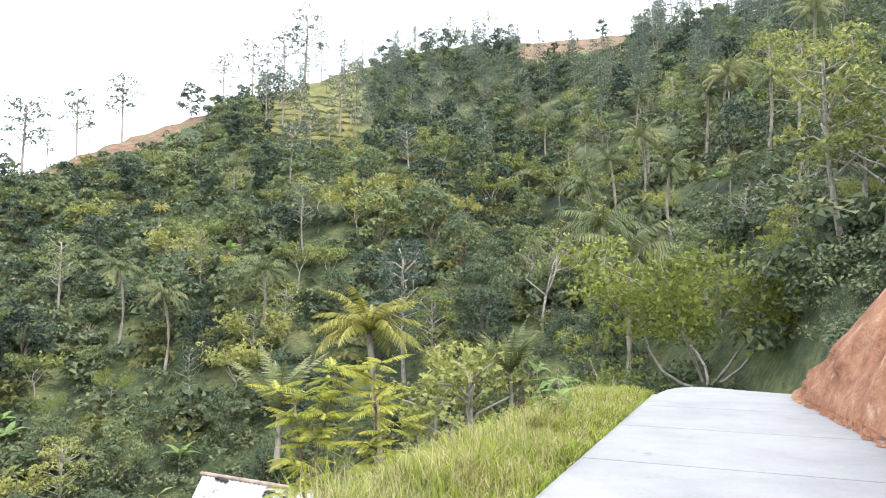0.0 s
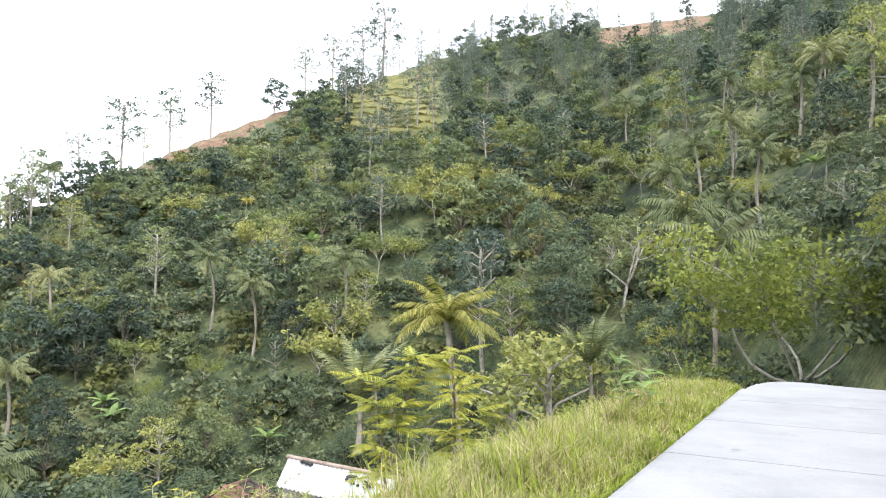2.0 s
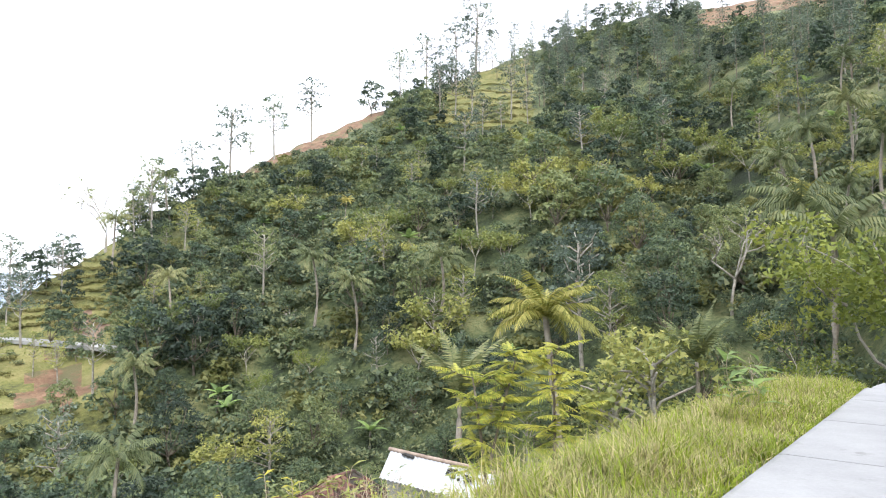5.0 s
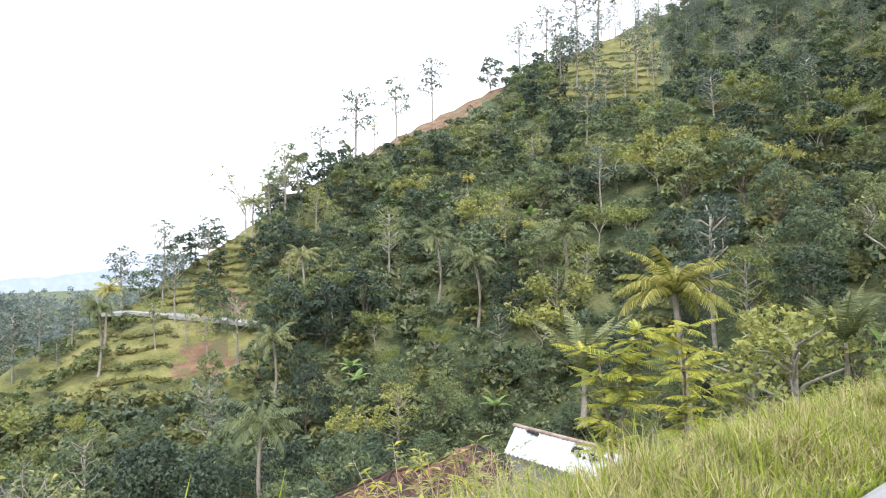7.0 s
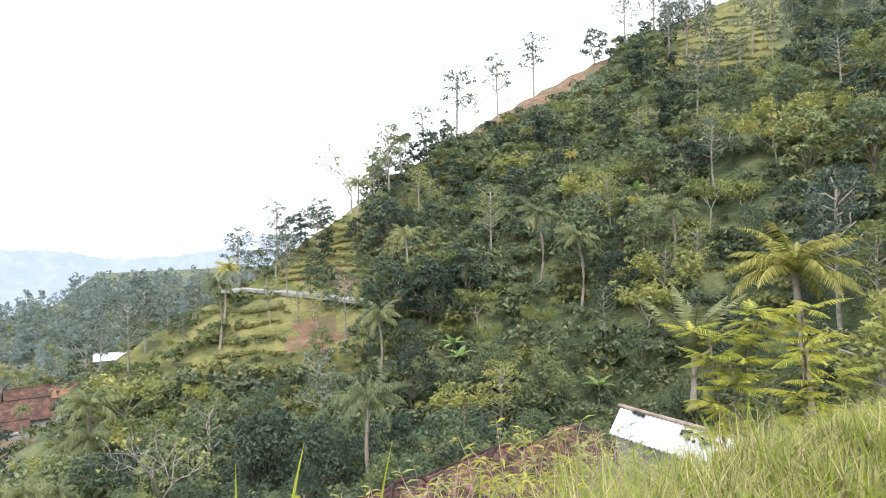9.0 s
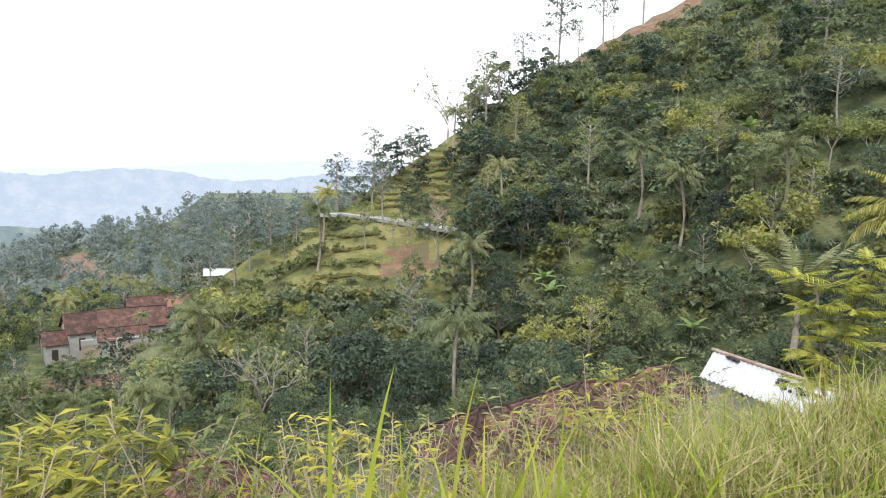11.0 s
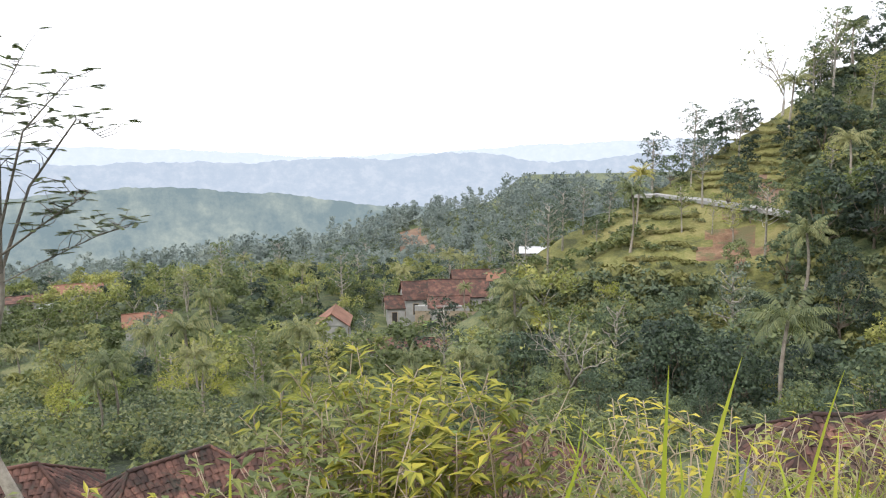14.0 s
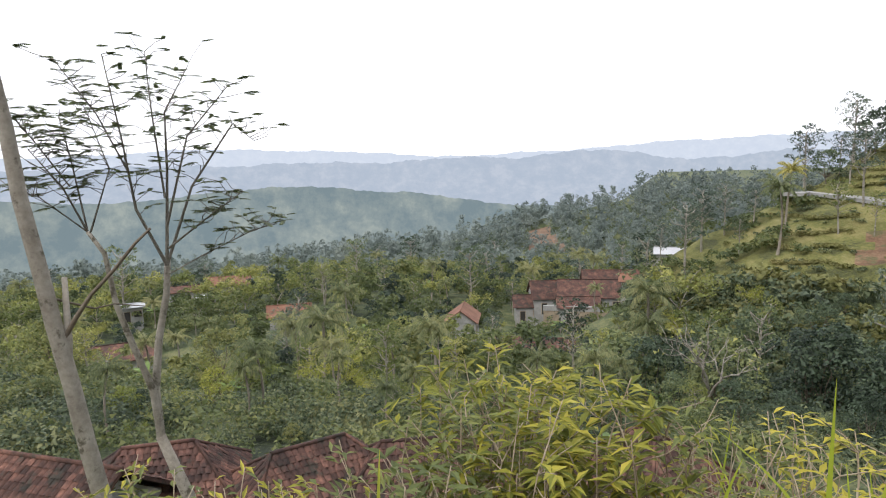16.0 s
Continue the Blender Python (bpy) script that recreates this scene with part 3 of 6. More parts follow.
def banana_plant(seed, h, label):
    rng = np.random.default_rng(seed)
    ob = thing("banana_plant", label, "banana plant", "banana plants on the slopes")
    part("trunk", mesh_of("banana_trunk", *tube([limb(rng, (0, 0, -0.4), (0, 0, h * 0.5), 0.13, 0.08)]), M_PALM_BARK), ob)
    for i in range(7):
        turn, rise = 2.4 * i, 1.2 - 0.12 * i
        way = np.array([math.cos(turn), math.sin(turn), 0])
        side = np.array([-way[1], way[0], 0])
        p, a, v, f = np.array([0, 0, h * 0.5]), rise, [], []
        for k in range(7):
            w = 0.3 * math.sin(math.pi * (0.08 + 0.9 * k / 6))
            v += [p - side * w - np.array([0, 0, w * 0.3]), p, p + side * w - np.array([0, 0, w * 0.3])]
            p = p + (way * math.cos(a) + np.array([0, 0, math.sin(a)])) * h * 0.09
            a -= 0.22
        for k in range(6):
            f += [(3 * k, 3 * k + 1, 3 * k + 4, 3 * k + 3), (3 * k + 1, 3 * k + 2, 3 * k + 5, 3 * k + 4)]
        part("leaf", mesh_of("banana_leaf", v, f, L_BIG), ob)
    return ob


# places: the point of the slope that a bearing and a slant (degrees over the eye's level) reach, for a plant h high
def slope_at(az, el, h=0.0, near=30.0, far=260.0):
    d = np.arange(near, far, 0.5)
    a = math.radians(az)
    z = land(-np.sin(a) * d, np.cos(a) * d) + h
    hit = np.nonzero(z >= EYE + d * math.tan(math.radians(el)))[0]
    return float(d[hit[0]]) if len(hit) else None


random.seed(7)
taken = {}


def free(x, y, gap):
    i, j = int(x // 6), int(y // 6)
    for a in (i - 1, i, i + 1):
        for b in (j - 1, j, j + 1):
            for p, q, g in taken.get((a, b), ()):
                if (x - p) ** 2 + (y - q) ** 2 < (gap + g) ** 2 / 4:
                    return False
    return True


PROTO = {}
WOODS = []
HILL_WOODS = [[], [], [], []]


def proto(kind, makers):
    PROTO[kind] = [[m, False] for m in makers]


def put(kind, x, y, scale=1.0, turn=None, variant=None, sink=0.0, gap=0.0, tilt=0.0):
    """Sets a plant of that kind on the ground; the first of each is the original, the others are copies."""
    slot = PROTO[kind][variant if variant is not None else random.randrange(len(PROTO[kind]))]
    turn = random.uniform(0, 360) if turn is None else turn
    m = pose(x, y, zland(x, y) - sink, tilt, 0, turn) @ Matrix.Diagonal((scale * random.uniform(0.92, 1.08), scale * random.uniform(0.92, 1.08), scale, 1))
    if slot[1]:
        ob = copy_thing(slot[0], m)
    else:
        ob = slot[0]
        ob.matrix_basis = m
        slot[1] = True
    if gap:
        taken.setdefault((int(x // 6), int(y // 6)), []).append((x, y, gap))
    return ob


proto("broad", [broad_tree(11 + i, 7.0, 3.1, L_BROAD, "dark green broadleaf tree on the hillside", n=1200, size=0.4) for i in range(6)])
proto("lime", [umbrella_tree(31 + i, 7.0, 3.6, L_LIME, "yellow-green spreading tree with an open crown", n=900, size=0.36) for i in range(5)])
proto("pine", [pine_tree(51 + i, 15.0, "tall grey-green pine with a bare lower trunk") for i in range(4)])
proto("slender", [slender_tree(71 + i, 11.0, L_PINE if i % 2 else L_BROAD, "slender pale-trunked tree with a thin crown") for i in range(4)])
proto("slim_lime", [slender_tree(81 + i, 9.0, L_LIME, "slender pale-trunked tree with sparse lime leaves", n=520) for i in range(3)])
proto("palm", [palm_tree(91 + i, 8.0, L_PALM, "green coconut palm on the slope") for i in range(3)])
proto("gold_palm", [palm_tree(101 + i, 8.0, L_PALM_YELLOW, "yellowing coconut palm among the trees", ln=2.6, n=28, upright=0.3, leaflets=30, hang=0.6) for i in range(2)])
proto("young_palm", [palm_tree(111, 2.0, L_PALM, "young palm with upright green fronds", ln=4.0, n=13, upright=1.1, leaflets=30, hang=0.35)])
proto("near_green", [broad_tree(181 + i, 7.0, 3.1, L_VALLEY, "yellow-green broadleaf tree in the valley", n=2400, size=0.25, k=22) for i in range(4)])
proto("bright", [broad_tree(201 + i, 7.0, 3.2, L_TIPS, "bright lime-green broadleaf tree in the valley", n=2400, size=0.21, k=20) for i in range(3)])
proto("bare", [bare_tree(121 + i, 10.0, "nearly bare pale tree with thin branches", L_LIME) for i in range(2)])
proto("near_broad", [broad_tree(161 + i, 7.0, 3.0, L_BROAD, "dense dark green broadleaf tree in the gully", n=2600, size=0.24, k=24) for i in range(5)])
proto("near_lime", [umbrella_tree(141 + i, 7.5, 3.6, L_TIPS, "yellow-green spreading tree with pale forked trunk", n=3200, size=0.15) for i in range(4)])
proto("near_slim", [slender_tree(151 + i, 9.0, L_LIME, "tall slender tree with pale trunk and lime leaves", n=1600, size=0.2) for i in range(2)])
proto("banana", [banana_plant(131, 3.2, "banana plant with broad arching leaves")])

HOUSES = [(66.0, 116), (69.8, 113), (63.5, 112), (76.1, 97), (70.5, 86), (58.7, 118), (95.4, 150), (98.5, 146), (103.6, 92), (90.2, 106)]


def blocked(x, y):
    """Houses, roads and open earth keep clear of trees."""
    d = math.hypot(x, y)
    az = math.degrees(math.atan2(-x, y))
    if d < 42 and az < 50:
        return True
    s, w = road_frame(x, y)
    if s < 20 and -11 < w < 12:
        return True
    for a, dd in HOUSES:
        hx, hy = polar(a, dd)
        if math.hypot(x - hx, y - hy) < 9:
            return True
        if abs(az - a) < 2.6 and dd - 9 < d < dd:
            return True
    return False


# plants that stand out, by bearing and slant of their crowns
for az, el in [(-12.0, 7.6), (-21.0, 11.3), (-14.1, 4.2), (-29.0, 5.3), (-23.0, 6.5), (-16.3, 8.3), (25.3, 2.3), (22.1, 0.5), (15.8, 2.4), (51.5, -2.4), (40.4, 5.2), (36.2, 8.8), (39.1, -12.1), (61.9, -11.8)]:
    d = slope_at(az, el, 8.0, near=70)
    if d:
        put("palm", *polar(az, d), scale=random.uniform(0.92, 1.1), gap=4)
for az, el, d in [(64.6, -12.8, 92), (73.4, -14.2, 84), (62.8, -18.4, 42), (70.2, -19.4, 40), (87.0, -18.4, 46), (93.6, -20.0, 34), (64.8, -18.8, 36), (83.0, -15.2, 62), (97.0, -15.5, 58), (78.0, -15.0, 70)]:
    x, y = polar(az, d)
    put("palm", x, y, scale=max((EYE + d * math.tan(radians(el)) - zland(x, y)) / 8.0, 0.5), gap=4)
for az, el, d in [(4.9, -2.6, 46), (51.0, -7.8, 92), (22.5, -0.3, 100), (-13.5, 2.0, 60)]:
    x, y = polar(az, d)
    put("gold_palm", x, y, scale=max((EYE + d * math.tan(radians(el)) - zland(x, y)) / 8.0, 0.5), gap=5)
for az, el, d in [(13.5, -6.8, 40), (-5.5, -3.0, 38)]:
    x, y = polar(az, d)
    put("young_palm", x, y, scale=1.05 if az > 0 else 0.75, gap=4, sink=-max(0.0, EYE + d * math.tan(radians(el)) - zland(x, y) - 3.6))

# trees along the skyline: bearing, slant of the top
for az, el, kind in [(34.6, 11.6, "slender"), (31.9, 14.5, "slender"), (30.3, 12.6, "slender"), (28.4, 15.4, "slender"), (27.6, 13.9, "pine"), (25.4, 16.9, "slender"), (20.4, 16.9, "broad"), (18.0, 20.9, "slender"), (15.8, 22.5, "slender"), (14.6, 22.3, "pine"), (13.4, 21.5, "slender"), (11.7, 22.0, "slender"), (10.2, 20.9, "pine"),
                     (8.3, 22.4, "pine"), (5.8, 21.2, "pine"), (3.8, 22.0, "pine"), (2.3, 23.6, "pine"), (-0.7, 24.4, "pine"), (-4.0, 24.3, "slender"), (-10.8, 23.3, "pine"), (-13.5, 22.0, "broad"), (-15.8, 23.8, "pine"), (-17.2, 23.4, "pine"), (-19.0, 23.8, "slender"), (-21.2, 23.4, "slender"), (-23.5, 23.2, "slender"), (-26.0, 23.8, "pine"),
                     (40.8, 8.9, "bare"), (39.2, 6.8, "slim_lime"), (37.8, 7.6, "slender"), (36.6, 7.4, "slender"), (38.4, 6.6, "slender"), (44.6, 3.4, "slender"), (45.4, 3.0, "broad"), (43.8, 2.4, "slender"), (48.4, 0.2, "broad"), (47.6, 0.5, "slender"), (49.8, -1.2, "slender")]:
    d = float(np.interp(az, BEAR, RIDGE_D)) - 3
    x, y = polar(az, d)
    tall = {"slender": 11.0, "pine": 15.0, "broad": 7.0, "bare": 10.0, "slim_lime": 9.0}[kind]
    h = EYE + d * math.tan(radians(el)) - zland(x, y)
    put(kind, x, y, scale=min(max(h / tall, 0.4), 1.9), gap=2)

for i in range(46):
    az = random.uniform(-6.5, 14.5)
    x, y = polar(az, float(np.interp(az, BEAR, RIDGE_D)) - random.uniform(2, 16))
    put("pine", x, y, scale=random.uniform(0.55, 0.85), gap=2)

# single yellow-green and pale trees of the slope
for az, el in [(10.4, 9.2), (6.8, 10.2), (19.8, 6.3), (21.5, 5.4), (9.4, 5.0), (30.6, -2.8), (16.8, -2.8), (-1.7, -3.3), (-4.1, 10.2), (7.2, 9.0), (39.8, -10.6), (58.2, -9.6), (-9.7, 10.9), (57.0, -11.4), (15.0, -1.0), (15.2, -2.0), (32.5, -10.3)]:
    d = slope_at(az, el, 6.0)
    if d:
        put("lime", *polar(az, d), scale=random.uniform(0.7, 1.0), gap=4)
for az, el in [(19.4, 4.2), (20.7, 2.8), (22.1, 4.2), (2.9, 12.1), (-0.3, 2.0), (15.5, -1.4), (13.1, -0.4), (20.4, 4.2), (19.4, 3.7), (22.4, 4.5), (47.5, -3.3), (45.3, -3.2), (43.7, -4.1), (36.6, 4.7), (35.2, 5.3), (37.6, 6.1), (12.0, 15.3), (13.4, 15.7), (14.7, 15.7), (8.7, 15.4), (9.5, 14.2), (11.0, 14.0)]:
    d = slope_at(az, el, 4.5)
    if d:
        put("slim_lime" if el < 6 else "slender", *polar(az, d), scale=random.uniform(0.75, 1.0), gap=2)
for az, el, d, sc in [(-8.2, 6.3, 62, 1.2), (-24.5, 0.8, 46, 0.6), (-26.8, -1.0, 40, 0.55), (62.5, -15.0, 55, 0.6), (27.0, -6.0, 80, 0.6)]:
    x, y = polar(az, d)
    put("bare", x, y, scale=max((EYE + d * math.tan(radians(el)) - zland(x, y)) / 10, 0.35), gap=3)

# the wood over the hill
count = {"broad": 0, "pine": 0, "lime": 0, "slender": 0, "slim_lime": 0, "palm": 0, "banana": 0}
LIMIT = {"broad": 430, "pine": 260, "lime": 190, "slender": 40, "slim_lime": 45, "palm": 45, "banana": 40}
tries = 0
while tries < 14000:
    tries += 1
    az = random.uniform(-40, 60)
    fd, rd = float(np.interp(az, BEAR, FOOT_D)), float(np.interp(az, BEAR, RIDGE_D))
    d = math.sqrt(random.uniform((fd - 16) ** 2, (rd + 3) ** 2))
    u = (d - fd) / (rd - fd)
    x, y = polar(az, d)
    if blocked(x, y):
        continue
    k = patch_at(x, y)
    slant = math.degrees(math.atan2(zland(x, y) - EYE, d))
    if (18.5 < az < 32 and slant > float(np.interp(az, [19, 23, 31], [13.6, 11.0, 8.0])) - 1.7) or (-16 < az < -6 and slant > 18.3):
        continue
    r = random.random()
    if 6 < az < 16 and slant > 11.3 and r > 0.1:
        continue
    if k:
        if k == 3 and r < 0.06:
            kind = "slender"
        elif k == 3 and 20 < az < 44.5 and r < 0.45:
            kind = "broad"
        else:
            continue
    elif az < 14 and u > 0.5 - 0.01 * max(-az - 8, 0):
        kind = "pine" if r < 0.62 else ("slender" if r < 0.66 else "broad")
    elif az < -8:
        kind = "lime" if r < 0.36 else "broad" if r < 0.68 else "slim_lime" if r < 0.76 else "palm" if r < 0.87 else "pine" if r < 0.93 else "banana"
    elif az > 34:
        kind = "broad" if r < 0.78 else "slender" if r < 0.82 else "lime" if r < 0.93 else "slim_lime" if r < 0.96 else "palm"
    else:
        kind = "broad" if r < 0.68 else "lime" if r < 0.9 else "slim_lime" if r < 0.93 else "slender" if r < 0.96 else "banana"
    if az > 8 and 0.35 < u < 0.75 and random.random() < 0.4:
        continue
    if count[kind] >= LIMIT[kind]:
        continue
    gap = {"broad": 4.0, "pine": 3.9, "lime": 4.4, "slender": 3.0, "slim_lime": 3.0, "palm": 4.5, "banana": 2.5}[kind]
    if not free(x, y, gap):
        continue
    sc = {"broad": random.uniform(0.55, 1.05), "pine": random.uniform(0.75, 1.1), "lime": random.uniform(0.5, 0.95), "slender": random.uniform(0.6, 1.0), "slim_lime": random.uniform(0.6, 1.0), "palm": random.uniform(0.7, 1.0), "banana": random.uniform(0.8, 1.2)}[kind]
    if k == 3:
        sc *= 0.7
    if 40 < az < 62 and d < 95 and k != 3:
        room = EYE + d * math.tan(radians(-10.0)) - zland(x, y)
        sc = min(sc, room / {"broad": 7.6, "lime": 8, "palm": 9.5, "slim_lime": 9.5, "slender": 11.5, "banana": 3.5, "pine": 15.5}[kind])
        if sc < 0.35:
            continue
    if kind == "broad" and d > 108:
        HILL_WOODS[random.randrange(4)].append((x, y, zland(x, y), sc * 1.05))
        taken.setdefault((int(x // 6), int(y // 6)), []).append((x, y, gap))
    else:
        put({"broad": "near_broad", "lime": "near_lime", "slim_lime": "near_slim"}.get(kind, kind) if d < 75 else kind, x, y, sc, gap=gap)
    count[kind] += 1

# the valley
LIMIT2 = {"broad": 1000, "pine": 290, "lime": 350, "slender": 90, "slim_lime": 90, "palm": 110, "banana": 65}
tries = 0
while tries < 12000:
    tries += 1
    az = random.uniform(56, 122)
    d = random.uniform(28, 235)
    x, y = polar(az, d)
    if blocked(x, y) or patch_at(x, y):
        continue
    r = random.random()
    kind = "broad" if r < 0.42 else "lime" if r < 0.68 else "palm" if r < 0.8 else "slim_lime" if r < 0.84 else "slender" if r < 0.9 else "banana"
    gap = {"broad": 4.6, "lime": 4.6, "palm": 5.0, "slim_lime": 3.5, "slender": 3.5, "banana": 3.0}[kind]
    if count[kind] >= LIMIT2[kind] or not free(x, y, gap):
        continue
    cap = -17.5 if d < 45 else -10.0 if d < 90 else -6.5
    if d < 108:
        cap = min(cap, float(np.interp(az, [60, 61.5, 72, 74, 78, 80, 87, 88.5, 105, 107], [-10, -12.8, -13.2, -13.8, -13.8, -9.5, -9.5, -11.6, -11.6, -9])))
    top = EYE + d * math.tan(radians(cap)) - zland(x, y)
    sc = random.uniform(0.6, 1.1)
    sc = min(sc, max(top, 2.0) / {"broad": 7.5, "lime": 8, "palm": 10, "slim_lime": 9.5, "slender": 11.5, "banana": 3.5}[kind])
    if kind == "broad" and d > 62:
        WOODS.append((x, y, zland(x, y), sc))
        taken.setdefault((int(x // 6), int(y // 6)), []).append((x, y, gap))
    else:
        put({"broad": random.choice(("near_broad", "near_green", "near_green")), "lime": "near_lime", "slim_lime": "near_slim", "slender": "near_slim"}.get(kind, kind) if d < 62 else kind, x, y, sc, gap=gap)
    count[kind] += 1


def stuff_of(name, label, protos, places, mat, category="undergrowth"):
    """Many small plants joined into one mesh: each place is x, y, z, scale."""
    out = []
    rng = np.random.default_rng(len(places))
    for x, y, z, s in places:
        p = protos[rng.integers(len(protos))]
        g = rng.random() * 6.283
        c, sn = math.cos(g), math.sin(g)
        q = np.stack([p[:, 0] * c - p[:, 1] * sn, p[:, 0] * sn + p[:, 1] * c, p[:, 2]], 1) * s
        out.append(q + (x, y, z))
    return tagged(new(name, quads_mesh(name, np.vstack(out), mat, 3)), label, category, kind="stuff")


def bush_proto(seed, n, size):
    rng = np.random.default_rng(seed)
    out = []
    for i in range(4):
        c = (rng.normal(0, 0.55), rng.normal(0, 0.55), 0.45 + 0.4 * rng.random())
        p, o = dome_points(rng, c, 0.72, n // 4, 0.8)
        out.append(leaf_quads(rng, p, o, size, 0.75, 0.55))
    return np.vstack(out)


wood_rng = np.random.default_rng(77)
WOOD = []
for i in range(4):
    o = []
    for k in range(8):
        c = (wood_rng.normal(0, 1.3), wood_rng.normal(0, 1.3), 1.6 + 0.65 * k)
        p, n_ = dome_points(wood_rng, c, 1.5 - 0.08 * k, 72, 0.75)
        o.append(leaf_quads(wood_rng, p, n_, 0.5, 0.75, 0.5))
    WOOD.append(np.vstack(o))
for group in HILL_WOODS:
    stuff_of("hillside_woods", "dense green broadleaf trees high on the hillside", WOOD, group, L_BROAD, "woods")
for k, mat in enumerate((L_BROAD, L_VALLEY, L_VALLEY)):
    stuff_of("valley_woods", "dense dark green trees between the valley houses" if k == 0 else "dense yellow-green trees between the valley houses", WOOD, WOODS[k::3], mat, "woods")
BUSH = [bush_proto(i, 128, 0.34) for i in range(6)]
places, bright, close = [], [], []
for i in range(4400):
    az = random.uniform(-40, 62)
    fd, rd = float(np.interp(az, BEAR, FOOT_D)), float(np.interp(az, BEAR, RIDGE_D))
    d = random.uniform(fd - 20, rd + 2)
    x, y = polar(az, d)
    s, w = road_frame(x, y)
    if (s < 30 and -10 < w < 7) or d < 20:
        continue
    k = patch_at(x, y)
    if k and random.random() < (0.88 if k != 3 else 0.7):
        continue
    u = (d - fd) / (rd - fd)
    lit = math.exp(-((az - (-1 + 8 * u)) / 4.0) ** 2) * (u > 0.05) * (u < 0.45)
    (close if d < 62 else bright if random.random() < 0.16 + 0.7 * lit else places).append((x, y, zland(x, y) - 0.15, random.uniform(0.75, 1.75) * (1 if k == 0 else 0.35)))
stuff_of("hillside_undergrowth", "dense mixed green bushes covering the hillside", BUSH, places, L_BUSH)
stuff_of("gully_undergrowth", "dense mixed green bushes along the gully", [bush_proto(20 + i, 240, 0.2) for i in range(5)], close, L_BUSH)
stuff_of("pale_undergrowth", "light green ferns and shrubs on the hillside", BUSH, bright, L_TURF)
places, close = [], []
for i in range(1500):
    az, d = random.uniform(50, 122), math.sqrt(random.uniform(16 ** 2, 200 ** 2))
    x, y = polar(az, d)
    s, w = road_frame(x, y)
    if w < 12 or any(math.hypot(x - polar(a, dd)[0], y - polar(a, dd)[1]) < 9 for a, dd in HOUSES):
        continue
    (close if d < 66 else places).append((x, y, zland(x, y) - 0.1, random.uniform(0.7, 1.6)))
stuff_of("near_valley_undergrowth", "small-leaved green bushes on the near valley floor", [bush_proto(30 + i, 300, 0.15) for i in range(5)], close, L_VALLEY)
stuff_of("valley_undergrowth", "mixed green bushes between the valley trees", BUSH, places, L_VALLEY)

FINE = [bush_proto(70 + i, 360, 0.15) for i in range(4)]
places = []
for i in range(900):
    az = random.uniform(-42, 116)
    d = random.uniform(14, 46)
    x, y = polar(az, d)
    s, w = road_frame(x, y)
    if -ROAD_WIDTH - 3 < w < 4.5 or (az > 18 and d < 27) or (az < 50 and s < 6) or (-6 < w < 0 and s < 22) or (w < -6 and s < 8):
        continue
    if len(places) < 360:
        places.append((x, y, zland(x, y) - 0.1, random.uniform(0.5, 1.25) * (0.65 if d < 22 else 1.0)))
for i in range(170):
    x, y = polar(random.uniform(54, 116), random.uniform(27, 44))
    places.append((x, y, zland(x, y) - 0.1, random.uniform(0.7, 1.3)))
stuff_of("slope_bushes", "small-leaved green bushes on the slope below the road", FINE, places, L_BUSH)

places = []
for i in range(900):
    x, y = polar(random.uniform(-42, -16), random.uniform(16, 60))
    s, w = road_frame(x, y)
    if (w < -6.6 and s > 8) or (s > 23 and w < -4.4):
        if len(places) < 330:
            places.append((x, y, zland(x, y) - 0.1, random.uniform(0.45, 1.1) * (0.6 if s < 20 else 1.0)))
stuff_of("bank_bushes", "dense green bushes on the slope above the bank", FINE, places, L_BUSH)

# terraced strips: rows of tufts along the contours
places = []
for a0, a1, e0, e1, n in ((6.8, 15.4, 12.9, 16.4, 8), (38.6, 46.8, -2.6, 2.2, 9), (46.5, 52, -9.5, -3.8, 6)):
    for i in range(n):
        for k in range(int((a1 - a0) * 11)):
            az = random.uniform(a0, a1)
            d = slope_at(az, e0 + (e1 - e0) * i / (n - 1) + 0.12 * math.sin(az * 1.3 + i), 0.0, 70)
            if d and d < float(np.interp(az, BEAR, RIDGE_D)) + 2:
                x, y = polar(az, d)
                places.append((x, y, zland(x, y) - 0.12, random.uniform(0.25, 0.42)))
stuff_of("terrace_tufts", "yellow-green tufts along the terraced hillside", [bush_proto(60 + i, 40, 0.55) for i in range(4)], places, L_TURF, "grass")

# woods on the ridge beyond the village, with haze in their leaf colour
rngf = np.random.default_rng(5)
FARTREE = []
for i in range(5):
    o = []
    for k in range(5):
        p, n_ = clump_points(rngf, (rngf.normal(0, 1.4), rngf.normal(0, 1.4), 3.5 + 1.7 * k), 2.1 - 0.2 * k, 24, 0.9)
        o.append(leaf_quads(rngf, p, n_, 1.0, 0.8))
    FARTREE.append(np.vstack(o))
places = []
for i in range(2400):
    az, d = random.uniform(46, 118), random.choice([random.uniform(190, 400), random.uniform(300, 392)])
    x, y = polar(az, d)
    if patch_at(x, y):
        continue
    places.append((x, y, zland(x, y) - 1.0, random.uniform(0.5, 1.15)))
stuff_of("far_woods", "hazy grey-green woods on the ridge beyond the village", FARTREE, places, L_FAR_HAZE, "woods")

